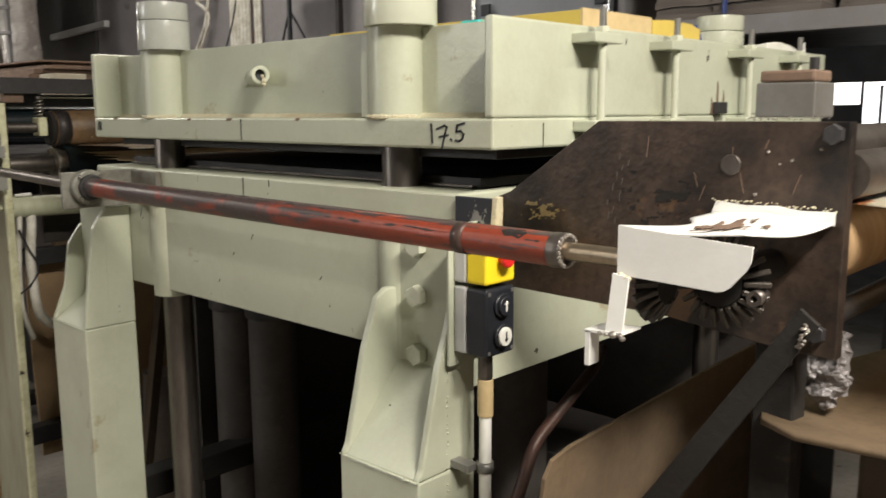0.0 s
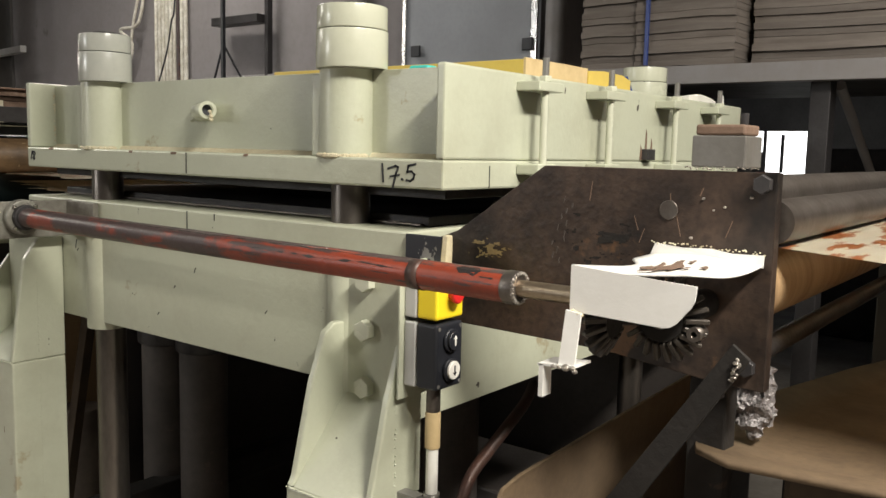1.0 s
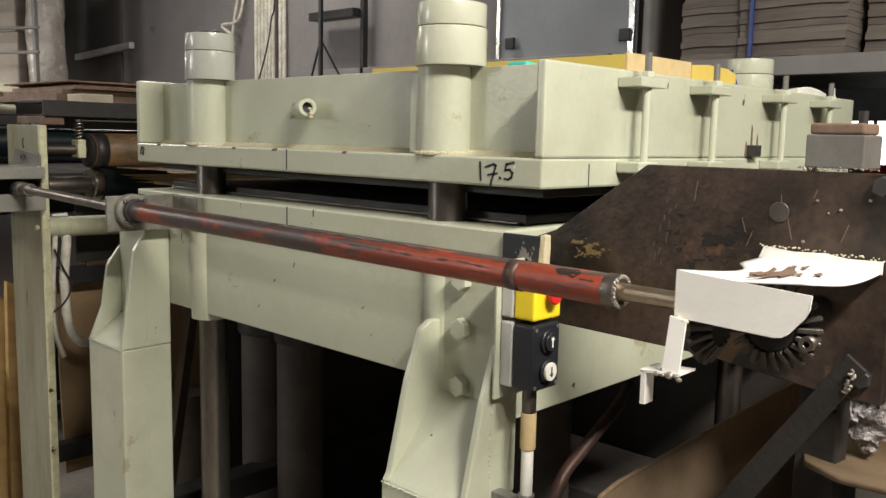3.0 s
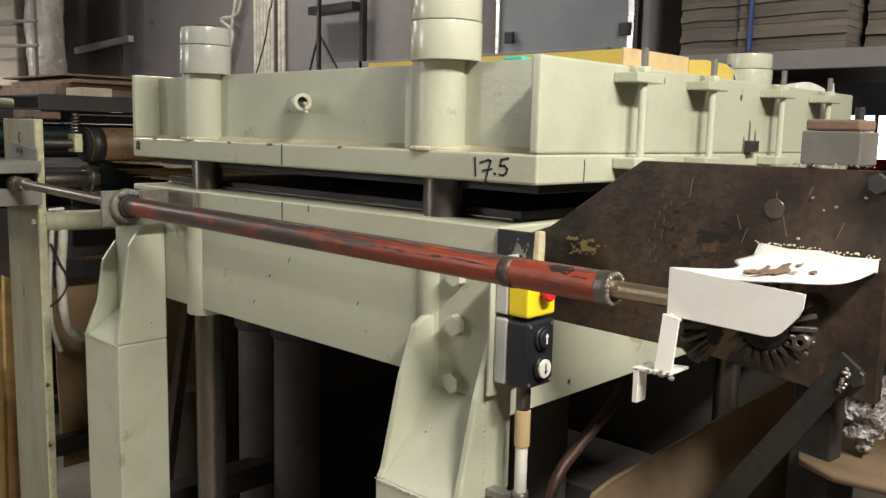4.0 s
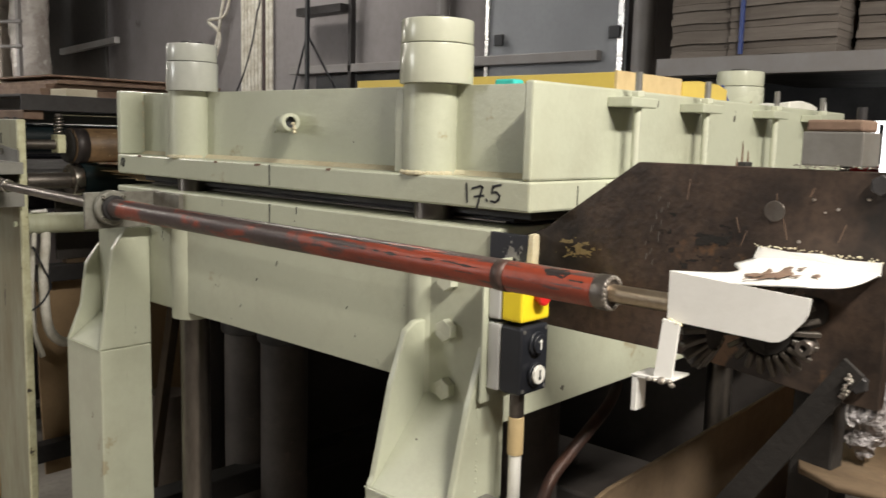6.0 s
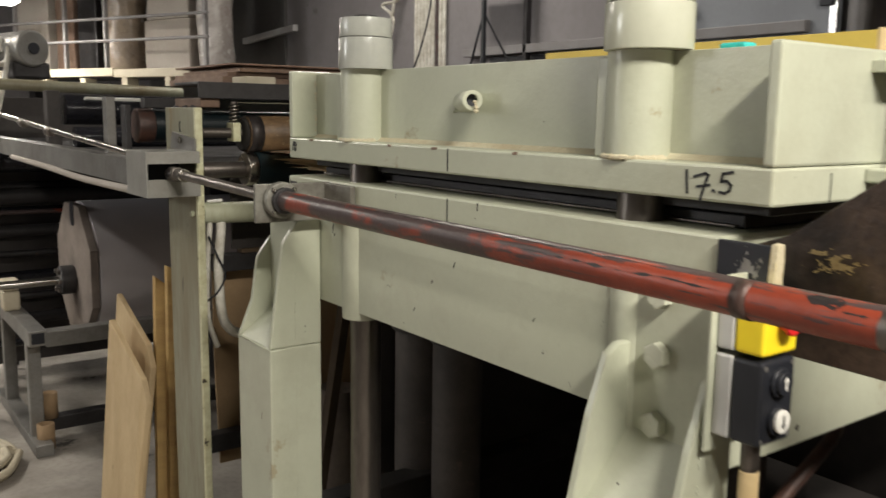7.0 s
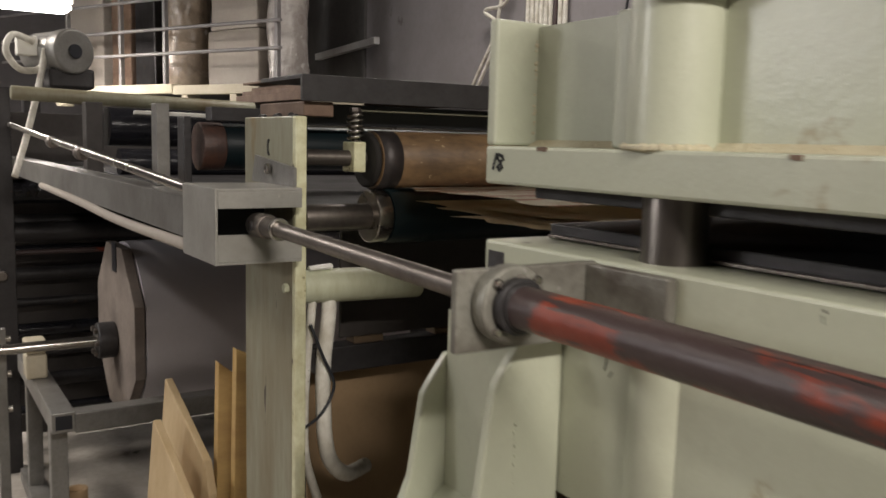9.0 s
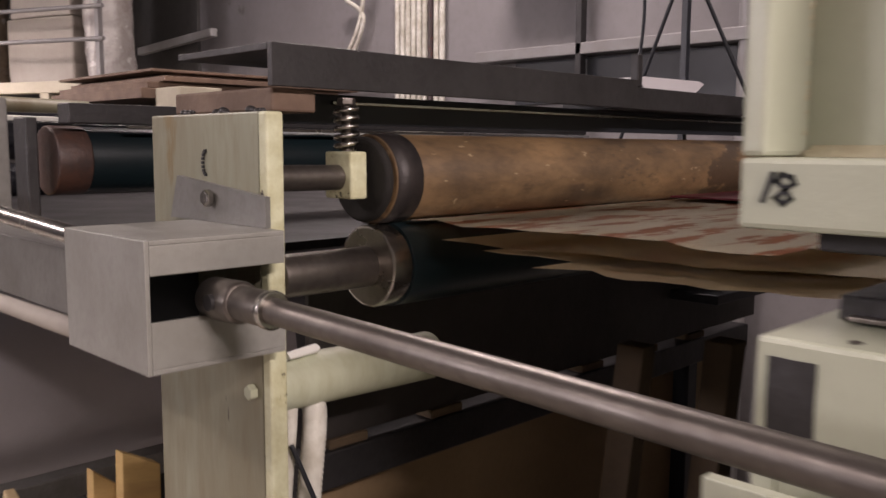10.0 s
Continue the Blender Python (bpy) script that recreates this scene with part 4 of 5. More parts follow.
for k in range(9):
    a = radians(100 + 20 * k)
    bmesh.ops.create_cube(bm, size=0.0035, matrix=Matrix.Translation((0.8212, 2.955 - 0.007 * math.cos(a), 1.583 + 0.014 * math.sin(a))))
part("chalk_mark", bm, "ink", post)
for k, y in enumerate((2.85, 2.92, 3.00)):
    part("top_weld", beads((0.83, y, 1.641), (0.83, y + 0.02, 1.641), 5, 0.005, 50 + k, 0.4), "dark_steel", post)

housing = thing("gear_housing", "bare grey steel joint housing welded to the post", "housing")
HX0, HX1, HY0, HY1, HZ0, HZ1 = 0.666, 0.821, 2.798, 2.985, 1.386, 1.515
part("side", block((HX0, HX0 + 0.005, HY0, HY1, HZ0, HZ1), bevel=0.001), "housing", housing)
part("top", block((HX0 + 0.005, HX1, HY0, HY1, HZ1 - 0.005, HZ1), bevel=0.001), "housing", housing)
part("bottom", block((HX0 + 0.005, HX1, HY0, HY1, HZ0, HZ0 + 0.005), bevel=0.001), "housing", housing)
part("front", block((HX0 + 0.005, HX1, HY0, HY0 + 0.004, 1.481, HZ1 - 0.005), (HX0 + 0.005, HX1, HY0, HY0 + 0.004, HZ0 + 0.005, 1.437), bevel=0.001), "housing", housing)
# black rear sheet puts the dark of the open box into colour
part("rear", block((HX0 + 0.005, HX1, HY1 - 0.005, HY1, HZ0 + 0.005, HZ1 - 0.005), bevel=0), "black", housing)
arm = thing("channel_arm", "long grey steel channel arm running along the outfeed", "beam")
part("web", block((0.70, 0.708, 2.986, 6.4, 1.402, 1.482), bevel=0.001), "grey_steel", arm)
for z in (1.402, 1.476):
    part("flange", block((0.708, 0.77, 2.986, 6.4, z, z + 0.006), bevel=0.001), "grey_steel", arm)
part("support", block((0.745, 0.775, 3.47, 3.52, 1.4825, 1.675), bevel=0.002), "grey_steel", arm)
lay = thing("line_shaft", "polished steel line shaft clipped along the arm", "shaft")
part("bar", rod(((0.685, 2.990, 1.502), (0.665, 6.4, 1.665), 0.011), seg=20), "bright_steel", lay)
for y in (4.05, 4.55):
    t = (y - 3.031) / 3.369
    part("clamp", rod(((0.685 - 0.02 * t, y - 0.03, 1.492 + 0.168 * t), (0.685 - 0.02 * t, y + 0.03, 1.494 + 0.168 * t), 0.019), bevel=0.003), "shaft", lay)
solo("arm_conduit", pipe([(0.695, 3.0, 1.392), (0.695, 3.2, 1.389), (0.695, 3.68, 1.386), (0.695, 4.2, 1.395), (0.70, 5.0, 1.40)], 0.012), "carton", "pale plastic conduit sagging under the arm", "conduit")
solo("cross_tie", rod(((0.846, 2.868, 1.328), (1.10, 2.868, 1.322), 0.032), seg=40, bevel=0.003), "green_worn", "worn pale green tubular cross tie between posts", "tie bar")
# black sheet added so the gap under the roller stays in shade
solo("roller_apron", block((0.99, 2.35, 2.99, 3.0, 1.19, 1.43), bevel=0.002), "oily", "black sheet added for the dark gap below the outfeed roller", "apron")
solo("tie_rag", crumple(rod(((0.86, 2.85, 1.362), (0.91, 2.86, 1.364), 0.006), seg=16), 0.007, 60), "white", "torn white paper scraps on the cross tie", "paper")
solo("hose", pipe([(0.868, 2.86, 1.30), (0.866, 2.86, 1.27), (0.857, 2.86, 1.177), (0.853, 2.86, 1.075), (0.857, 2.86, 0.996), (0.882, 2.86, 0.912)], 0.0085), "hose", "thin dirty white hose hanging below the cross tie", "hose", "outfeed hoses")
solo("hose", pipe([(0.904, 2.865, 1.30), (0.902, 2.86, 1.27), (0.892, 2.86, 1.174), (0.893, 2.86, 1.09), (0.897, 2.86, 1.03), (0.912, 2.865, 0.98), (0.95, 2.875, 0.945), (1.02, 2.93, 0.93)], 0.0155, ribs=0.09, steps=30), "hose", "dirty white corrugated hose tied below the cross tie", "hose", "outfeed hoses")
solo("hose_tie", pipe([(0.858, 2.845, 1.26), (0.880, 2.838, 1.20), (0.905, 2.840, 1.14), (0.880, 2.838, 1.09), (0.845, 2.848, 1.06)], 0.003), "black", "thin black cable twisted round the hoses", "cable")

# outfeed rollers
lower_roll = thing("outfeed_roller", "dark green rubber outfeed roller with bright steel journal", "roller")
part("journal", rod(((0.8435, 2.85, 1.457), (0.977, 2.85, 1.457), 0.025), bevel=0.002), "shaft", lower_roll)
part("collar", rod(((0.976, 2.85, 1.457), (1.008, 2.85, 1.457), 0.051), bevel=0.004, seg=48), "bright_steel", lower_roll, "polished steel collar")
part("drum", rod(((1.008, 2.85, 1.457), (2.35, 2.85, 1.457), 0.053), seg=48), "rubber", lower_roll)
wood_roll = thing("wooden_roller", "stained tan wooden pressure roller with dark end", "roller")
WX, WY, WZ = 0.985, 2.857, 1.563
part("body", rod(((WX, WY, WZ), (2.35, WY, WZ), 0.055), seg=48, bevel=0.002), "roll_wood", wood_roll)
part("end_cap", rod(((WX - 0.014, WY, WZ), (WX - 0.0005, WY, WZ), 0.052), bevel=0.006, seg=40), "grime_shade", wood_roll)
part("sleeve", ring((WX + 0.001, WY, WZ), (WX + 0.042, WY, WZ), 0.0556, 0.0552, 48), "burnt_dark", wood_roll, "dark band at the roller's end")
part("axle", rod(((0.85, WY, WZ + 0.004), (WX - 0.013, WY, WZ + 0.003), 0.015), seg=20), "shaft", wood_roll)
part("bearing_block", block((0.938, 0.963, WY - 0.025, WY + 0.025, WZ - 0.022, WZ + 0.034), bevel=0.003), "post_edge", wood_roll, "pale bearing block")
part("bolt", rod(((0.952, WY, WZ + 0.034), (0.952, WY, WZ + 0.090), 0.006), seg=12), "shaft", wood_roll)
part("nut", hexagon((0.952, WY, WZ + 0.088), (0, 0, 1), 0.011, 0.009), "shaft", wood_roll)
coil = [(0.952 + 0.013 * math.cos(k * math.pi / 4), WY + 0.013 * math.sin(k * math.pi / 4), WZ + 0.036 + 0.050 * k / 40) for k in range(41)]
part("spring", pipe(coil, 0.003, seg=8, steps=2), "bright_steel", wood_roll, "bright coil spring")
beam = thing("dark_beam", "dark steel channel beam over the outfeed rollers", "beam")
part("face", block((0.84, 1.56, 2.845, 2.853, 1.668, 1.715), bevel=0.001), "dark_steel", beam)
part("top", block((0.84, 1.56, 2.853, 3.05, 1.707, 1.715), bevel=0.001), "dark_steel", beam)
part("lower_face", block((0.86, 2.4, 2.925, 2.935, 1.630, 1.668), bevel=0.001), "black", beam)
part("low_lip", block((0.98, 2.4, 2.918, 2.9245, 1.655, 1.660), bevel=0.001), "bright_steel", beam)
part("extension", block((1.56, 2.4, 2.856, 3.0, 1.668, 1.705), bevel=0.001), "dark_steel", beam)
part("end_block", block((0.85, 0.91, 2.86, 3.08, 1.641, 1.668), bevel=0.003), "rust", beam)
# sheets leaving the rollers
rnd = random.Random(8)
for k, (x0, x1, y0, y1, z, dz, m) in enumerate(((1.02, 2.1, 2.36, 2.83, 1.512, 0.002, "print"), (1.05, 2.0, 2.30, 2.79, 1.490, -0.004, "paper"), (1.05, 1.9, 2.28, 2.72, 1.483, -0.006, "paper"), (1.02, 1.8, 2.30, 2.62, 1.476, -0.004, "paper"))):
    bm = bmesh.new()
    n = 12
    pts = []
    for i in range(n + 1):
        t = i / n
        xx = x0 + 0.035 * noise.noise(Vector((k * 3.1, t * 6, 0))) + (0.05 * (1 - t) if k else 0)
        pts.append((bm.verts.new((xx, y0 + (y1 - y0) * t, z + dz * math.sin(3 * t) + 0.004 * noise.noise(Vector((k, t * 4, 2))))), bm.verts.new((x1, y0 + (y1 - y0) * t, z + dz))))
    for a, b in zip(pts, pts[1:]):
        bm.faces.new((a[0], a[1], b[1], b[0]))
    bmesh.ops.solidify(bm, geom=bm.faces[:], thickness=0.0012)
    solo("paper_sheet", bm, m, "printed sheet with reddish pattern leaving the rollers" if m == "print" else "torn cream paper sheet leaving the rollers", "paper", "outfeed sheets")
solo("red_sheet", block((1.6, 2.3, 2.40, 2.80, 1.520, 1.523), bevel=0), "crimson", "dark red printed sheet under the wooden roller", "paper")
# second roller set further along
drum2 = thing("second_roller", "dark green rubber roller with wooden end sleeve", "roller")
part("sleeve", rod(((0.885, 3.62, 1.575), (0.945, 3.62, 1.575), 0.062), bevel=0.004, seg=40), "burnt", drum2, "dark brown worn end sleeve")
part("drum", rod(((0.945, 3.62, 1.575), (2.4, 3.62, 1.575), 0.060), seg=40), "rubber", drum2)
part("support", block((0.842, 0.862, 3.59, 3.65, 1.395, 1.65), bevel=0.003), "dark_steel", drum2)
table = thing("outfeed_table", "grey steel outfeed table frame with dark underside", "table frame")
part("rail", block((0.86, 0.92, 3.2, 6.5, 1.39, 1.45), bevel=0.003), "dark_steel", table)
part("deck", block((0.92, 2.4, 3.15, 6.5, 1.44, 1.455), bevel=0.001), "dark_steel", table)
part("upper_rail", block((0.90, 2.4, 3.55, 3.60, 1.640, 1.675), bevel=0.002), "dark_steel", table)
part("white_strip", block((1.0, 2.4, 3.54, 3.549, 1.632, 1.638), bevel=0.001), "bright_steel", table)
part("timber_edge", block((0.80, 0.86, 3.3, 4.2, 1.450, 1.462), bevel=0.003), "timber", table)

# ---- beyond the post ----
film = thing("film_roller", "black roller wrapped in shiny plastic film", "roller")
part("roller", crumple(rod(((0.92, 4.9, 1.63), (2.3, 4.9, 1.63), 0.075), seg=40), 0.006, 9), "black_film", film)
part("roller_low", rod(((0.92, 4.7, 1.50), (2.3, 4.7, 1.50), 0.05), seg=32), "black_film", film)
part("film_edge", crumple(block((1.0, 2.2, 4.80, 4.83, 1.675, 1.690), bevel=0.003), 0.012, 7, 6), "white", film, "white curling film edge")
part("frame", block((0.84, 0.90, 4.86, 4.94, 1.455, 1.72), bevel=0.003), "oily", film)
solo("spread_tube", rod(((0.62, 5.15, 1.752), (1.60, 5.15, 1.730), 0.028), seg=32, bevel=0.003), "post", "pale green tubular crossbar above the film roller", "tube")
motor = thing("electric_motor", "grey finned electric motor on a gearbox", "motor")
MX, MY, MZ = 0.885, 5.45, 1.945
part("body", rod(((MX - 0.02, MY - 0.02, MZ), (MX - 0.10, MY + 0.20, MZ), 0.085), bevel=0.008), "grey_steel", motor)
part("fan_cowl", rod(((MX + 0.008, MY - 0.085, MZ), (MX - 0.022, MY - 0.015, MZ), 0.095), bevel=0.012), "grey_steel", motor)
part("fan_hub", rod(((MX + 0.012, MY - 0.094, MZ), (MX + 0.006, MY - 0.08, MZ), 0.03), bevel=0.003), "black", motor)
for k in range(20):
    a = 2 * math.pi * k / 20
    p = Vector((MX, MY, MZ + 0.0)) + Vector((0.087 * math.cos(a) * 0.94, 0.087 * math.cos(a) * 0.34, 0.087 * math.sin(a)))
    part("fin", rod((p + Vector((-0.02, 0.0, 0)), p + Vector((-0.09, 0.19, 0)), 0.004), seg=6), "grey_steel", motor)
part("gearbox", block((MX - 0.09, MX + 0.09, MY - 0.06, MY + 0.12, 1.79, 1.875), bevel=0.012), "dark_steel", motor)
part("terminal_box", block((MX - 0.20, MX - 0.12, MY + 0.02, MY + 0.10, MZ - 0.02, MZ + 0.06), bevel=0.006), "white", motor)
solo("motor_cable", pipe([(0.745, 5.45, 1.98), (0.665, 5.42, 2.0), (0.635, 5.4, 1.93), (0.685, 5.4, 1.86), (0.765, 5.42, 1.87), (0.785, 5.42, 1.95), (0.755, 5.40, 1.80), (0.70, 5.36, 1.6), (0.64, 5.3, 1.42)], 0.014), "hose", "loop of pale flexible conduit from the motor", "conduit")
panel = thing("machine_side", "dark machine frame of the glue line with many bars", "machine")
part("upright", block((0.60, 0.68, 5.75, 5.85, 0.0, 1.80), bevel=0.004), "dark_steel", panel)
part("upright", block((0.80, 0.88, 6.3, 6.4, 0.0, 1.80), bevel=0.004), "dark_steel", panel)
part("upright", block((2.3, 2.38, 6.3, 6.4, 0.0, 1.80), bevel=0.004), "dark_steel", panel)
# added black backing carries the unlit depth behind the rollers
part("back_sheet", block((0.68, 2.3, 6.20, 6.22, 0.05, 1.70), bevel=0.002), "oily", panel, "black backing added for the dark behind the rollers")
for k in range(8):
    z = 0.22 + 0.135 * k
    part("cross_roller", rod(((0.70, 6.02 + 0.04 * (k % 3), z), (2.3, 6.02 + 0.04 * (k % 3), z), 0.022 + 0.014 * (k % 2)), seg=20), "dark_steel" if k % 3 else "black_film", panel)
for k, z in enumerate((0.42, 0.71, 1.18, 1.40)):
    part("bearing_flange", rod(((0.665, 6.05, z), (0.70, 6.05, z), 0.045), bevel=0.006, seg=24), "grey_steel" if k % 2 else "dark_steel", panel)
part("roller", rod(((0.66, 5.95, 1.32), (2.3, 5.95, 1.32), 0.06)), "black_film", panel)
part("roller", rod(((0.66, 5.95, 1.12), (2.3, 5.95, 1.12), 0.05)), "dark_steel", panel)
part("red_bar", rod(((0.66, 5.9, 1.03), (2.3, 5.9, 1.03), 0.012), seg=12), "red", panel)
part("side_box", block((0.40, 0.60, 5.9, 6.3, 1.2, 1.85), bevel=0.006), "white", panel, "pale control cabinet")
part("knob", rod(((0.62, 5.74, 0.95), (0.62, 5.70, 0.95), 0.022), bevel=0.006), "shaft", panel)

# paper reel in its stand
reel = thing("paper_reel", "large grey paper reel with wooden hexagonal end plate", "paper reel")
part("paper", rod(((1.02, 5.10, 0.80), (2.2, 5.10, 0.80), 0.36), seg=96), "lilac", reel)
hexp = [(0.975, 5.10 + 0.375 * math.cos(radians(22.5 + 45 * k)), 0.80 + 0.375 * math.sin(radians(22.5 + 45 * k))) for k in range(8)]
part("end_plate", slab(hexp, (1, 0, 0), 0.04, 0.003), "fibre", reel, "grey-brown fibre end plate")
part("chuck", rod(((0.90, 5.10, 0.75), (0.975, 5.10, 0.75), 0.075), bevel=0.008), "dark_steel", reel)
for k in range(6):
    a = 2 * math.pi * k / 6
    part("chuck_bolt", hexagon((0.90, 5.10 + 0.055 * math.cos(a), 0.75 + 0.055 * math.sin(a)), (-1, 0, 0), 0.012, 0.015), "shaft", reel)
part("shaft", rod(((0.1, 5.16, 0.735), (0.92, 5.10, 0.75), 0.022), seg=24), "bright_steel", reel)
# black slip laid on the plate for the slot's dark hollow
part("notch", block((0.970, 0.9745, 5.04, 5.11, 1.04, 1.16), bevel=0.001), "black", reel)
stand = thing("reel_stand", "grey square-tube steel reel stand on the floor", "stand")
part("top_rail", block((0.655, 0.735, 4.62, 5.6, 0.535, 0.610), bevel=0.004), "grey_steel", stand)
# black square on the solid rail, for the dark of an open tube
part("rail_mouth", block((0.667, 0.723, 4.6185, 4.6195, 0.547, 0.598), bevel=0), "black", stand)
part("cross_rail", block((0.735, 1.9, 4.64, 4.72, 0.520, 0.595), bevel=0.004), "grey_steel", stand)
for y in (4.74, 5.40):
    part("upright", block((0.665, 0.725, y, y + 0.06, 0.05, 0.535), bevel=0.004), "grey_steel", stand)
part("base_rail", block((0.655, 0.735, 4.60, 5.65, 0.0, 0.06), bevel=0.004), "grey_steel", stand)
part("base_cross", block((0.735, 1.9, 4.80, 4.87, 0.05, 0.12), bevel=0.004), "dark_steel", stand)
part("saddle", block((0.635, 0.715, 5.12, 5.22, 0.61, 0.71), bevel=0.01), "cream", stand)
part("saddle_cap", block((0.635, 0.715, 5.12, 5.22, 0.715, 0.77), bevel=0.01), "cream", stand)
lev = thing("lever_frame", "bright tubular guard rails beside the reel", "rail")
for z in (0.45, 0.60, 0.75):
    part("rail", rod(((0.05, 5.3, z), (0.60, 5.3, z), 0.015), seg=16), "bright_steel", lev)
part("stay", block((0.54, 0.58, 5.26, 5.30, 0.0, 0.80), bevel=0.003), "grey_steel", lev)
for k, (x, y, r, hgt) in enumerate(((0.72, 4.70, 0.04, 0.13), (0.76, 4.80, 0.04, 0.17))):
    core = thing("cardboard_core", "short brown cardboard tube standing by the reel stand", "tube", "cardboard cores")
    part("tube", ring((x, y, 0.002 if k == 0 else 0.125), (x, y, hgt if k == 0 else 0.25), r, r * 0.72, 28), "card", core)
for k in range(5):
    a = 0.13 + 0.022 * k
    c = [(0.36 + a * math.cos(2 * math.pi * i / 14) * (1 + 0.06 * math.sin(i * 2 + k)), 4.62 + a * 1.3 * math.sin(2 * math.pi * i / 14), 0.022 + 0.022 * (k % 3)) for i in range(15)]
    solo("rope_coil", pipe(c, 0.018, steps=4), "cream", "coiled pale rope lying on the concrete floor", "rope", "rope coils")

# leaning boards
for k, (dx, ys, zs) in enumerate(((0.0, (3.86, 3.50), (0.905, 0.765)), (-0.075, (3.70, 3.32), (0.840, 0.690)))):
    x = 0.835 + dx
    pts = [(x - 0.05, ys[0] + 0.01, 0.0), (x - 0.05, ys[1], 0.0), (x + 0.035, ys[1], zs[1] - 0.08), (x + 0.03, ys[1] + 0.03, zs[1]), (x + 0.02, ys[0] - 0.06, zs[0] - 0.02), (x + 0.02, ys[0], zs[0])]
    solo("plywood_board", slab(pts, (1, 0.0, 0), 0.022, 0.003), "ply", "rough plywood board leaning beside the post", "board", "leaning boards")
for k, (x0, y0, z0, h) in enumerate(((0.88, 3.52, 0.0, 1.02), (0.90, 3.44, 0.0, 1.07), (0.93, 3.38, 0.0, 0.97))):
    solo("timber_piece", slab([(x0, y0, z0), (x0 + 0.07, y0 - 0.02, z0), (x0 + 0.09, y0 + 0.0, h - 0.05 + 0.02 * k), (x0 + 0.03, y0 + 0.02, h)], (0, 1, 0.0), 0.03, 0.002), "timber" if k < 2 else "card", "pale timber offcut standing behind the boards", "timber", "timber offcuts")

# under the outfeed: cardboard panels and dark bars
solo("cardboard_sheet", crumple(block((0.95, 2.3, 3.05, 3.06, 0.45, 1.12), bevel=0.002), 0.012, 3, 5), "card", "large brown cardboard panel under the outfeed", "cardboard")
bar = thing("under_rail", "dark timber rail with cardboard tabs under the outfeed", "rail")
part("rail", block((0.93, 2.3, 2.98, 3.03, 1.12, 1.175), bevel=0.003), "dark_steel", bar)
for k in range(6):
    part("tab", block((1.02 + 0.2 * k, 1.09 + 0.2 * k, 2.985, 3.025, 1.1755, 1.190), bevel=0.002), "card_mid", bar)
part("lower_rail", block((0.90, 2.3, 2.98, 3.03, 0.52, 0.58), bevel=0.003), "dark_steel", bar)
solo("grey_bag", crumple(rod(((1.25, 2.75, 0.02), (1.25, 2.75, 0.75), 0.10, 0.07), seg=32), 0.02, 8), "fibre", "grey wrapped bundle standing under the outfeed", "bundle")
for k, (x0, x1, y) in enumerate(((1.02, 1.05, 2.62), (1.12, 1.16, 2.55))):
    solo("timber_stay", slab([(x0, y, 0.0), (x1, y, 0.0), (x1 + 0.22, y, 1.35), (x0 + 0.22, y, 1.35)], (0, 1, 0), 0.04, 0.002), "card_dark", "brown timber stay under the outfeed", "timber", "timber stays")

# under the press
# black plate, sheets and block added for the darkness under the beam
solo("pit_plate", block((0.87, 2.42, 0.72, 2.36, 0.006, 0.02), bevel=0.002), "oily", "black plate added to darken the floor beneath the press", "floor plate")
solo("end_guard", block((1.22, 2.42, 2.47, 2.48, 0.02, 1.16), bevel=0.002), "oily", "black end sheet added as shade beneath the press", "guard sheet")
solo("rear_guard", block((2.42, 2.43, 0.95, 2.40, 0.02, 1.16), bevel=0.002), "oily", "black rear sheet added as shade beneath the press", "guard sheet")
solo("oil_tank", block((1.95, 2.35, 1.1, 2.25, 0.02, 0.55), bevel=0.01), "oily", "black block added as shade beneath the press", "tank")
for k, (x, y, r, h) in enumerate(((1.30, 2.36, 0.075, 1.02), (1.30, 2.185, 0.068, 1.02), (1.75, 1.62, 0.085, 1.0))):
    cyl = thing("hydraulic_cylinder", "dusty pale cylinder standing beneath the press", "cylinder", "hydraulic cylinders")
    part("barrel", rod(((x, y, 0.02), (x, y, h), r), bevel=0.004), "dusty", cyl)
    part("gland", rod(((x, y, h), (x, y, h + 0.06), r * 1.15), bevel=0.006), "dark_steel", cyl)
    part("ram", rod(((x, y, h + 0.06), (x, y, 1.20), r * 0.5)), "column", cyl)
for span in ((0.9, 2.4, 1.60, 1.68, 0.0, 0.12), (0.9, 2.4, 2.26, 2.34, 0.55, 0.62)):
    solo("floor_rail", block(span, bevel=0.004), "grime_shade", "dark steel rail beneath the press", "rail", "press rails")
for k, pts in enumerate(([(1.25, 1.3, 0.60), (1.34, 1.3, 0.72), (1.402, 1.3, 0.825), (1.48, 1.3, 0.874), (1.56, 1.3, 0.915), (1.68, 1.32, 0.95), (1.85, 1.4, 0.95)],)):
    solo("hydraulic_hose", pipe(pts, 0.015 if k == 0 else 0.008), "burnt" if k == 0 else "hose", "rusty hydraulic pipe beneath the press" if k == 0 else "thin hanging hose beneath the press", "pipe", "hydraulic pipes")
solo("floor_sheet", block((1.0, 1.6, 1.25, 1.9, 0.13, 0.15), bevel=0.003), "dusty", "grey dusty board lying beneath the press", "board")

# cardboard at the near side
solo("cardboard_sheet", crumple(slab([(0.682, 0.745, 1.150), (0.695, 0.742, 1.172), (0.735, 0.74, 1.181), (1.10, 0.742, 1.192), (1.46, 0.74, 1.206), (1.46, 0.82, 0.3), (0.64, 0.82, 0.3)], (0, 1, 0.1), 0.006, 0.001), 0.004, 6), "card_mid", "dark brown cardboard sheet leaning under the side plate", "cardboard", "cardboard sheets")
bm = bmesh.new()
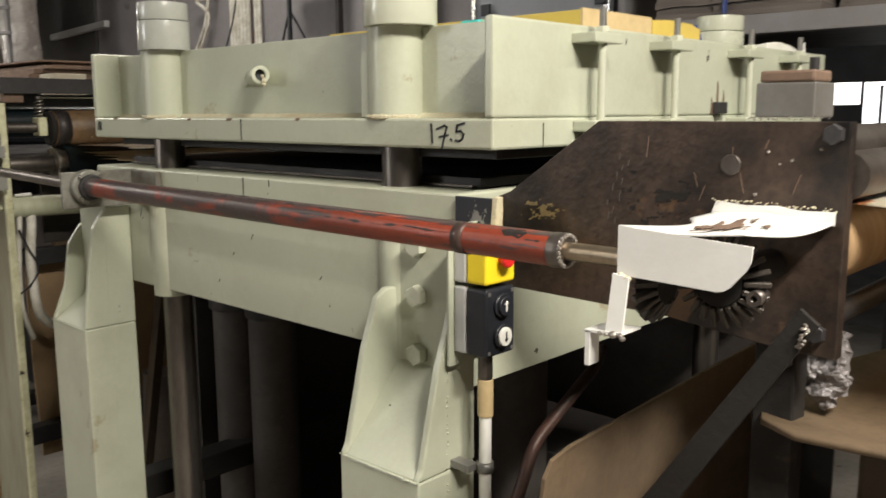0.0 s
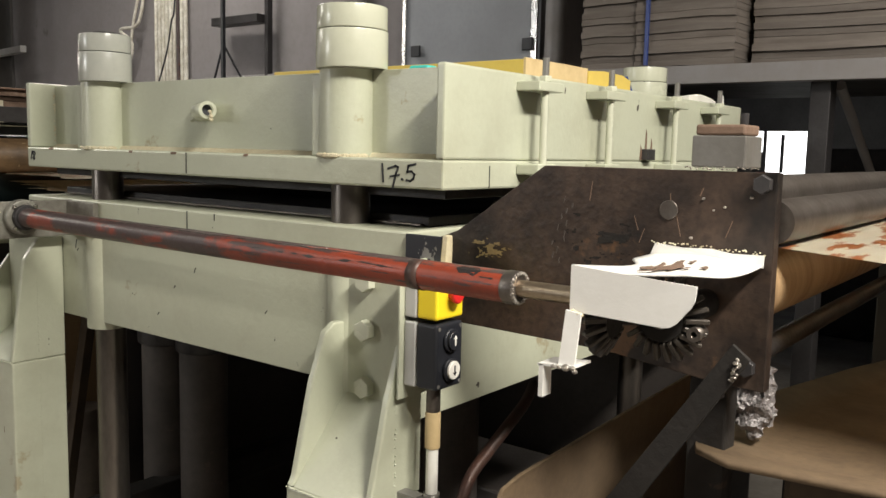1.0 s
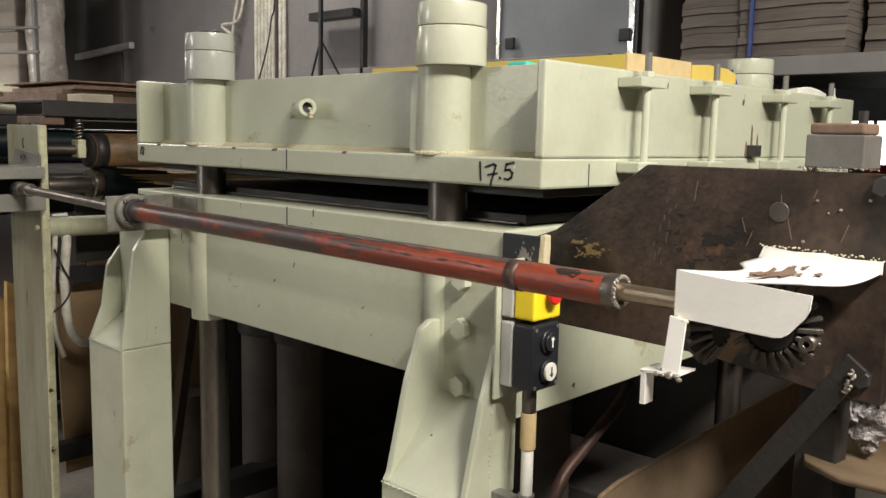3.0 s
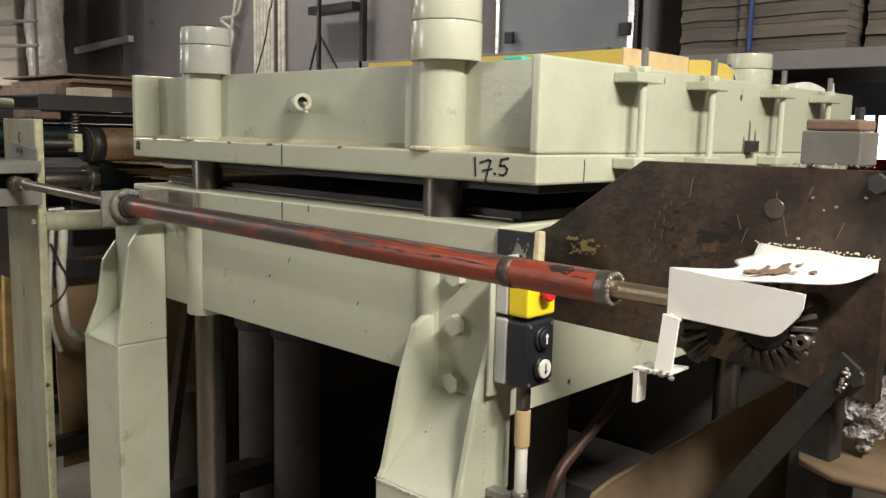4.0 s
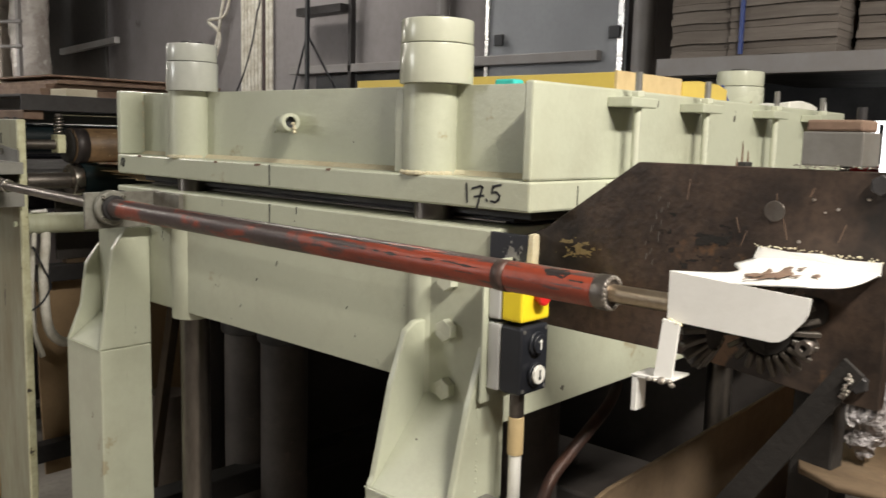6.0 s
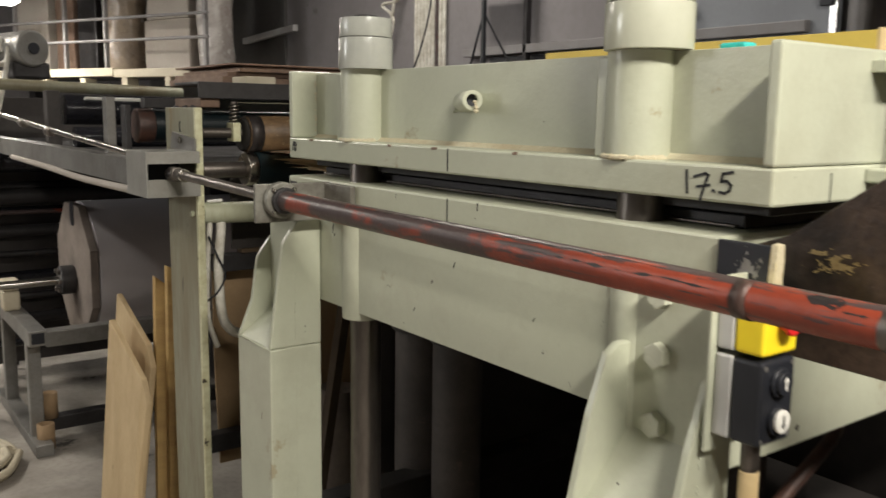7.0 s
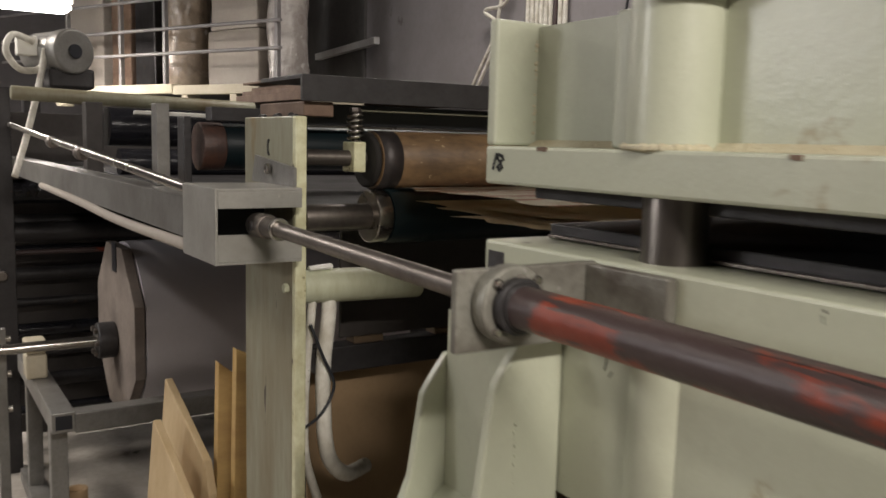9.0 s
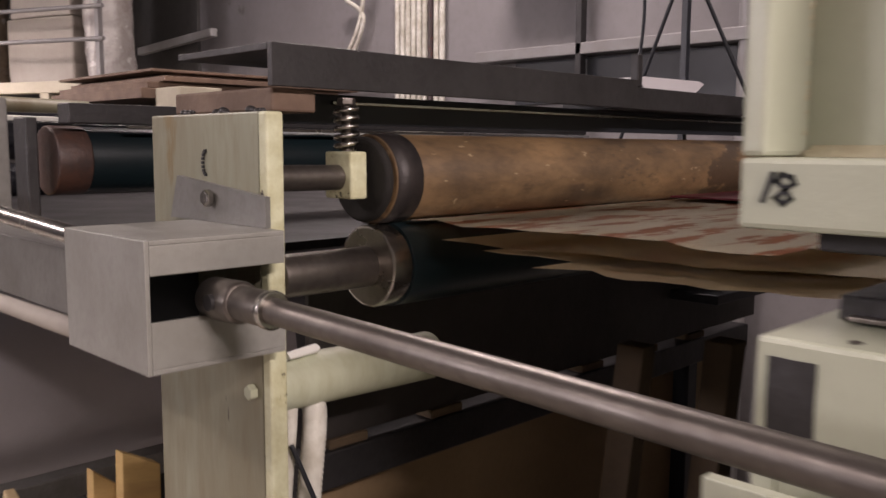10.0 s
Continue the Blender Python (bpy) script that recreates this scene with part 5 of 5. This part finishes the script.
edge = [(0.90, 0.52), (0.93, 0.575), (1.0, 0.605), (1.15, 0.60), (1.3, 0.585), (1.6, 0.52), (1.9, 0.42), (2.2, 0.2), (1.9, -0.25), (1.2, -0.2), (0.95, 0.2)]
mid = bm.verts.new((1.35, 0.2, 1.190))
inner = [bm.verts.new((1.35 + (x - 1.35) * 0.8, 0.2 + (y - 0.2) * 0.8, 1.190)) for x, y in edge]
outer = [bm.verts.new((x, y, 1.203 + 0.008 * noise.noise(Vector((x * 5, y * 5, 0))))) for x, y in edge]
for k in range(len(edge)):
    j = (k + 1) % len(edge)
    bm.faces.new((mid, inner[k], inner[j])).smooth = True
    bm.faces.new((inner[k], outer[k], outer[j], inner[j])).smooth = True
bmesh.ops.recalc_face_normals(bm, faces=bm.faces)
bmesh.ops.solidify(bm, geom=bm.faces[:], thickness=0.010)
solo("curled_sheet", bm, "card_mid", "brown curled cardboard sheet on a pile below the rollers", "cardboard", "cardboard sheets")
solo("cardboard_bale", block((1.02, 1.9, -0.05, 0.48, 0.0, 1.178), bevel=0.01), "card_dark", "bale of dark brown cardboard below the rollers", "cardboard")
bm = bmesh.new()
bmesh.ops.create_icosphere(bm, subdivisions=5, radius=0.12, matrix=Matrix.Translation((1.03, 0.530, 1.268)) @ Matrix.Diagonal((0.22, 0.24, 0.50, 1)))
for v in bm.verts:
    v.co += noise.noise_vector(Vector((v.co.x * 30, v.co.y * 30, v.co.z * 70))) * 0.012 + noise.noise_vector(v.co * 130) * 0.006
solo("crumpled_foil", bm, "crumple", "crumpled grey plastic foil hanging below the roller", "foil")

# ---- background ----
door = thing("wall_panel", "blue-grey sheet panel with bright aluminium edges on the wall", "panel")
part("sheet", block((3.40, 3.43, 2.38, 3.22, 1.6, 3.4), bevel=0.003), "panel", door)
part("edge", block((3.385, 3.40, 2.375, 2.41, 1.6, 3.4), bevel=0.002), "chrome", door)
part("edge", block((3.385, 3.40, 3.20, 3.225, 1.6, 3.4), bevel=0.002), "chrome", door)
for y in (2.42, 3.12):
    part("clip", block((3.37, 3.385, y - 0.03, y + 0.03, 2.10, 2.16), bevel=0.004), "black", door)
bundle = thing("cable_bundle", "vertical bundle of white and red cables on the wall", "cables")
for k in range(9):
    part("cable", rod(((3.42, 5.18 + 0.042 * k, 1.4), (3.42, 5.18 + 0.042 * k, 4.5), 0.015), seg=10), "red" if k == 2 else "hose", bundle)
solo("cable_loop", pipe([(3.40, 5.6, 2.9), (3.38, 5.72, 2.5), (3.38, 5.80, 2.25), (3.38, 5.95, 2.05), (3.38, 6.1, 1.85)], 0.012), "hose", "white cable hanging loose beside the bundle", "cable", "loose cables")
solo("cable_loop", pipe([(3.40, 5.62, 2.7), (3.38, 5.68, 2.45), (3.38, 5.9, 2.42), (3.38, 5.75, 2.28), (3.38, 6.0, 1.9)], 0.012), "hose", "white cable looping beside the bundle", "cable", "loose cables")
trip = thing("black_stand", "thin black metal stand with braced legs", "stand")
part("pole", block((2.04, 2.055, 3.03, 3.045, 1.3, 2.20), bevel=0.001), "black", trip)
part("brace", rod(((2.047, 3.037, 2.02), (2.047, 3.20, 1.62), 0.0045), seg=8), "black", trip)
part("brace", rod(((2.047, 3.037, 2.02), (2.24, 2.93, 1.62), 0.0045), seg=8), "black", trip)
part("foot", block((1.94, 2.24, 2.88, 3.23, 1.28, 1.30), bevel=0.002), "black", trip)
part("leg", block((2.07, 2.11, 3.01, 3.05, 0.0, 1.28), bevel=0.002), "black", trip)
frame_b = thing("shelf_frame", "dark small metal shelf frame on the wall", "shelf")
part("bar", block((3.36, 3.40, 4.28, 4.31, 1.5, 2.6), bevel=0.002), "dark_steel", frame_b)
part("arm", block((3.30, 3.40, 4.31, 4.75, 2.36, 2.41), bevel=0.002), "dark_steel", frame_b)
ledge = thing("wall_ledge", "grey metal window ledge along the wall", "ledge")
part("ledge", block((3.36, 3.4495, 2.5, 4.9, 2.00, 2.05), bevel=0.004), "rail", ledge)
# flat black strip on the wall below the ledge
part("recess", block((3.43, 3.4495, 2.5, 4.7, 1.80, 1.99), bevel=0), "black", ledge)
# flat dark area over the wall's far stretch
solo("wall_board", block((3.425, 3.449, 7.62, 11.5, 0.0, 3.6), bevel=0.003), "roof", "dark area on the wall behind the mezzanine", "board")
solo("wall_pipe", rod(((3.40, 3.55, 0.3), (3.40, 3.55, 4.4), 0.035), seg=16), "rail", "grey vertical pipe on the wall", "pipe")
solo("wall_pipe", rod(((3.40, 2.28, 0.3), (3.40, 2.28, 4.4), 0.05), seg=16), "rail", "grey vertical pipe at the wall end", "pipe")
solo("aluminium_tube", slab([(3.36, 7.33, 2.335), (3.36, 7.33, 2.390), (3.36, 8.42, 2.340), (3.36, 8.42, 2.285)], (1, 0, 0), 0.05, 0.004), "dull_alu", "bright aluminium channel lying across goods", "channel")

rack = thing("storage_rack", "grey steel storage rack holding stacked sheets", "rack")
part("front_beam", block((3.0, 3.06, -3.2, 1.98, 1.885, 1.955), bevel=0.003), "rail", rack)
part("shelf", block((3.06, 4.6, -3.2, 1.98, 1.93, 1.955), bevel=0.002), "dark_steel", rack)
for y in (0.95, -1.2, -3.2):
    part("upright", block((3.07, 3.15, y, y + 0.07, 0.0, 1.93), bevel=0.003), "dark_steel", rack)
    part("brace", rod(((3.2, y, 1.88), (4.2, y + 0.05, 1.5), 0.02), seg=8), "rail", rack)
for y, w, n, dx in ((1.29, 0.40, 13, 0.0), (1.70, 0.24, 13, 0.02), (0.30, 0.96, 12, 0.12), (-0.75, 0.95, 13, 0.05)):
    for k in range(2 * n):
        bm = crumple(block((3.02 + dx + 0.008 * math.sin(k * 2.3), 4.3, y, y + w, 1.957 + 0.026 * k, 1.9815 + 0.026 * k), bevel=0), 0.0075, 7, 3)
        solo("cardboard_blank", bm, "sheets", "beige cardboard blank stacked flat on the storage rack", "cardboard", "stacked blanks")
solo("stack_strap", block((3.0, 3.012, 1.625, 1.64, 1.96, 2.62), bevel=0.001), "blue", "blue strapping band round the sheet stack", "strap")
win = thing("window_1", "bright daylight windows in the far wall", "window", kind="structure")
for y0, y1, z0 in ((4.42, 5.12, 1.18), (5.20, 5.80, 1.70)):
    part("pane", block((16.0, 16.04, y0, y1, z0, 2.08), bevel=0), "daylight", win)
part("window_frame", block((15.96, 15.999, 4.8, 4.86, 1.33, 2.02), bevel=0.002), "rail", win)
far = thing("far_machinery", "dark machinery silhouettes across the hall", "machinery")
for k, (x, y, w, z0, z1) in enumerate(((6.5, 0.4, 0.5, 0, 1.5), (8.0, 1.6, 0.7, 0, 1.7), (9.0, 3.4, 1.2, 0, 1.2), (7.0, -1.2, 0.8, 0, 1.6))):
    part("cabinet", block((x, x + 0.8, y, y + w, z0, z1), bevel=0.02), "dark_steel", far)
for k in range(4):
    part("pipe_run", rod(((5.0 + k, -4, 2.0 + 0.15 * k), (5.6 + k, 5, 2.05 + 0.12 * k), 0.02), seg=8), "rail", far)
part("red_bin", block((9.0, 9.3, 2.9, 3.1, 1.2, 1.45), bevel=0.01), "red_plastic", far)

# mezzanine with goods; built along its own front edge, which runs at a slant to the press
MEZ = pose(2.42, 6.90, 0, 0, 0, 112.1)
mez = thing("mezzanine", "cream-edged timber mezzanine with tubular railing", "platform")
mez.matrix_world = MEZ
part("edge_beam", block((0.05, 1.12, -0.10, 0.0, 1.905, 1.972), (1.13, 3.6, -0.10, 0.0, 1.915, 1.985), bevel=0.004), "cream", mez)
part("deck", block((0.0, 3.6, -1.0, -0.101, 1.93, 1.968), bevel=0.004), "dark_steel", mez)
for x in (0.10, 0.42, 0.95, 1.5, 2.05, 2.6):
    part("joist_end", block((x, x + 0.07, -0.12, -0.002, 1.83, 1.904), bevel=0.003), "cream", mez)
for x in (0.03, 1.22, 1.77, 2.5):
    part("rail_post", block((x, x + 0.03, -0.05, -0.015, 1.975, 2.95), bevel=0.003), "rail", mez)
for z in (2.20, 2.38, 2.60, 2.82):
    part("rail_bar", rod(((-0.02, 0.0, z), (3.5, 0.0, z + 0.02), 0.013), seg=12), "rail", mez)
for x in (0.15, 3.0):
    part("column", block((x, x + 0.1, -0.6, -0.5, 0, 1.93), bevel=0.004), "dark_steel", mez)
for k, (x, w, h, m, lab) in enumerate(((0.14, 0.28, 0.95, "film_wrap", ""), (0.50, 0.55, 0.42, "carton", ""), (0.52, 0.50, 0.40, "carton", ""), (1.22, 0.36, 0.9, "film_wrap", ""), (1.70, 0.26, 0.85, "dark_steel", ""), (2.02, 0.26, 0.9, "rust", ""), (2.40, 0.5, 0.8, "carton", ""))):
    z = 1.970 + (0.424 if k == 2 else 0.0)
    if m == "film_wrap":
        bm = rod(((x + w / 2, -0.36, z), (x + w / 2, -0.36, z + h), w / 2), seg=40)
        bmesh.ops.subdivide_edges(bm, edges=[e for e in bm.edges if abs(e.verts[0].co.z - e.verts[1].co.z) > 0.3], cuts=14)
        for v in bm.verts:
            v.co += noise.noise_vector(v.co * 9) * 0.022
        o = solo("wrapped_roll", bm, "film_pale" if k == 0 else m, "stack of pale goods wrapped in clear film on the mezzanine" if k == 0 else "plastic-wrapped brown roll on the mezzanine", "roll", "mezzanine goods")
    else:
        o = solo("carton" if m == "carton" else "tall_crate", crumple(block((x, x + w, -0.75, -0.28, z, z + h), bevel=0.01), 0.008, 4, 2), m, "pale cardboard carton stacked on the mezzanine" if m == "carton" else "dark upright crate on the mezzanine", "carton" if m == "carton" else "crate", "mezzanine goods")
    o.matrix_world = MEZ
for span in ((2.02, 3.0, 5.6, 6.6, 1.805, 1.850), (2.06, 3.1, 5.62, 6.6, 1.852, 1.880), (2.12, 3.2, 5.58, 6.6, 1.882, 1.905), (2.2, 3.35, 5.7, 6.7, 1.907, 1.925), (2.1, 3.3, 5.66, 6.7, 1.927, 1.940)):
    solo("stacked_board", block(span, bevel=0.003), "rust", "brown board stacked behind the outfeed", "board", "stacked boards")
solo("pale_box", block((2.06, 2.25, 5.33, 5.55, 1.699, 1.845), bevel=0.004), "cream", "pale small box below the board stack", "box")
solo("board_rack", block((1.8, 3.2, 5.3, 6.8, 0.0, 1.698), bevel=0.01), "dark_steel", "dark cabinet carrying the board stack", "cabinet")

# ---- small things ----
wrapper = solo("blue_wrapper", slab([(1.615, 1.04, 1.7485), (1.66, 1.04, 1.7485), (1.622, 1.04, 1.790)], (0, 1, 0), 0.03), "blue", "small blue plastic wrapper on the press head", "wrapper")
scrap = solo("paper_scrap", slab([(2.06, 0.985, 1.7325), (2.11, 0.985, 1.7325), (2.095, 0.985, 1.775), (2.07, 0.985, 1.755)], (0.2, 1, 0), 0.003), "white", "torn white paper scrap on a tie bracket", "paper")
oil = thing("drip_tray", "shallow pale metal drip tray on the outfeed beam", "tray")
part("tray", slab([(1.60, 2.87, 1.722), (1.62, 2.87, 1.706), (1.80, 2.87, 1.706), (1.83, 2.87, 1.724), (1.81, 2.87, 1.728), (1.62, 2.87, 1.726)], (0, 1, 0), 0.08, 0.001), "lilac", oil)
part("hook", block((1.575, 1.59, 2.855, 2.87, 1.705, 1.76), bevel=0.002), "dark_steel", oil)
solo("hanging_wire", pipe([(1.585, 2.86, 1.75), (1.66, 2.90, 1.86), (1.76, 2.98, 2.05), (1.80, 3.0, 2.4), (1.82, 3.0, 4.6)], 0.003), "black", "thin black wire rising from the outfeed beam", "wire")
for k, (y, z, h) in enumerate(((2.052, 1.385, 0.020), (2.045, 1.365, 0.006), (1.62, 1.36, 0.010), (1.40, 1.30, 0.006), (1.75, 1.25, 0.006))):
    x = 0.8452 if k < 2 else 0.8600
    part("scuff", stroke([(y, z), (y + 0.003, z - h * 0.6), (y + 0.005, z - h)], 0.0013, x - 0.0006), "ink", press_base, "small dark scuff")
for k, (x, z0, z1) in enumerate(((1.625, 1.60, 1.66), (1.655, 1.60, 1.64), (1.60, 1.60, 1.625))):
    part("oil_run", slab([(x, 0.9915, z0), (x + 0.012, 0.9915, z0), (x + 0.010, 0.9915, z1), (x + 0.004, 0.9915, z1 + 0.01)], (0, -1, 0), 0.0006), "rust", press_head, "dark oil run")
part("cable_clamp", block((1.61, 1.65, 0.975, 0.9915, 1.60, 1.625), bevel=0.002), "dark_steel", press_head)
for k, (y, z) in enumerate(((1.86, 1.5975), (1.70, 1.5975), (1.47, 1.5975), (2.20, 1.5975))):
    part("edge_chip", crumple(block((0.8722, 0.876, y, y + 0.012 + 0.006 * (k % 2), z - 0.006, z - 0.001), bevel=0), 0.0015, 90, 2), "rust", press_head, "chipped paint edge")


def motions():
    """The press head, with what lies on it, closes slowly, rests, and opens again."""
    rows = [(0, 0), (4.4, 0), (4.6, -0.003), (4.8, -0.0095), (5.0, -0.0165), (5.2, -0.0235), (5.6, -0.0355), (5.8, -0.0395), (6.0, -0.0405), (6.45, -0.0405), (6.6, -0.0385), (7.0, -0.0285), (7.5, -0.0125), (7.8, -0.003), (8.0, 0), (10, 0)]
    for ob in (press_head, tray, clip, rag, wrapper, scrap):
        walk(ob, [(t, pose(0, 0, z)) for t, z in rows])


motions()
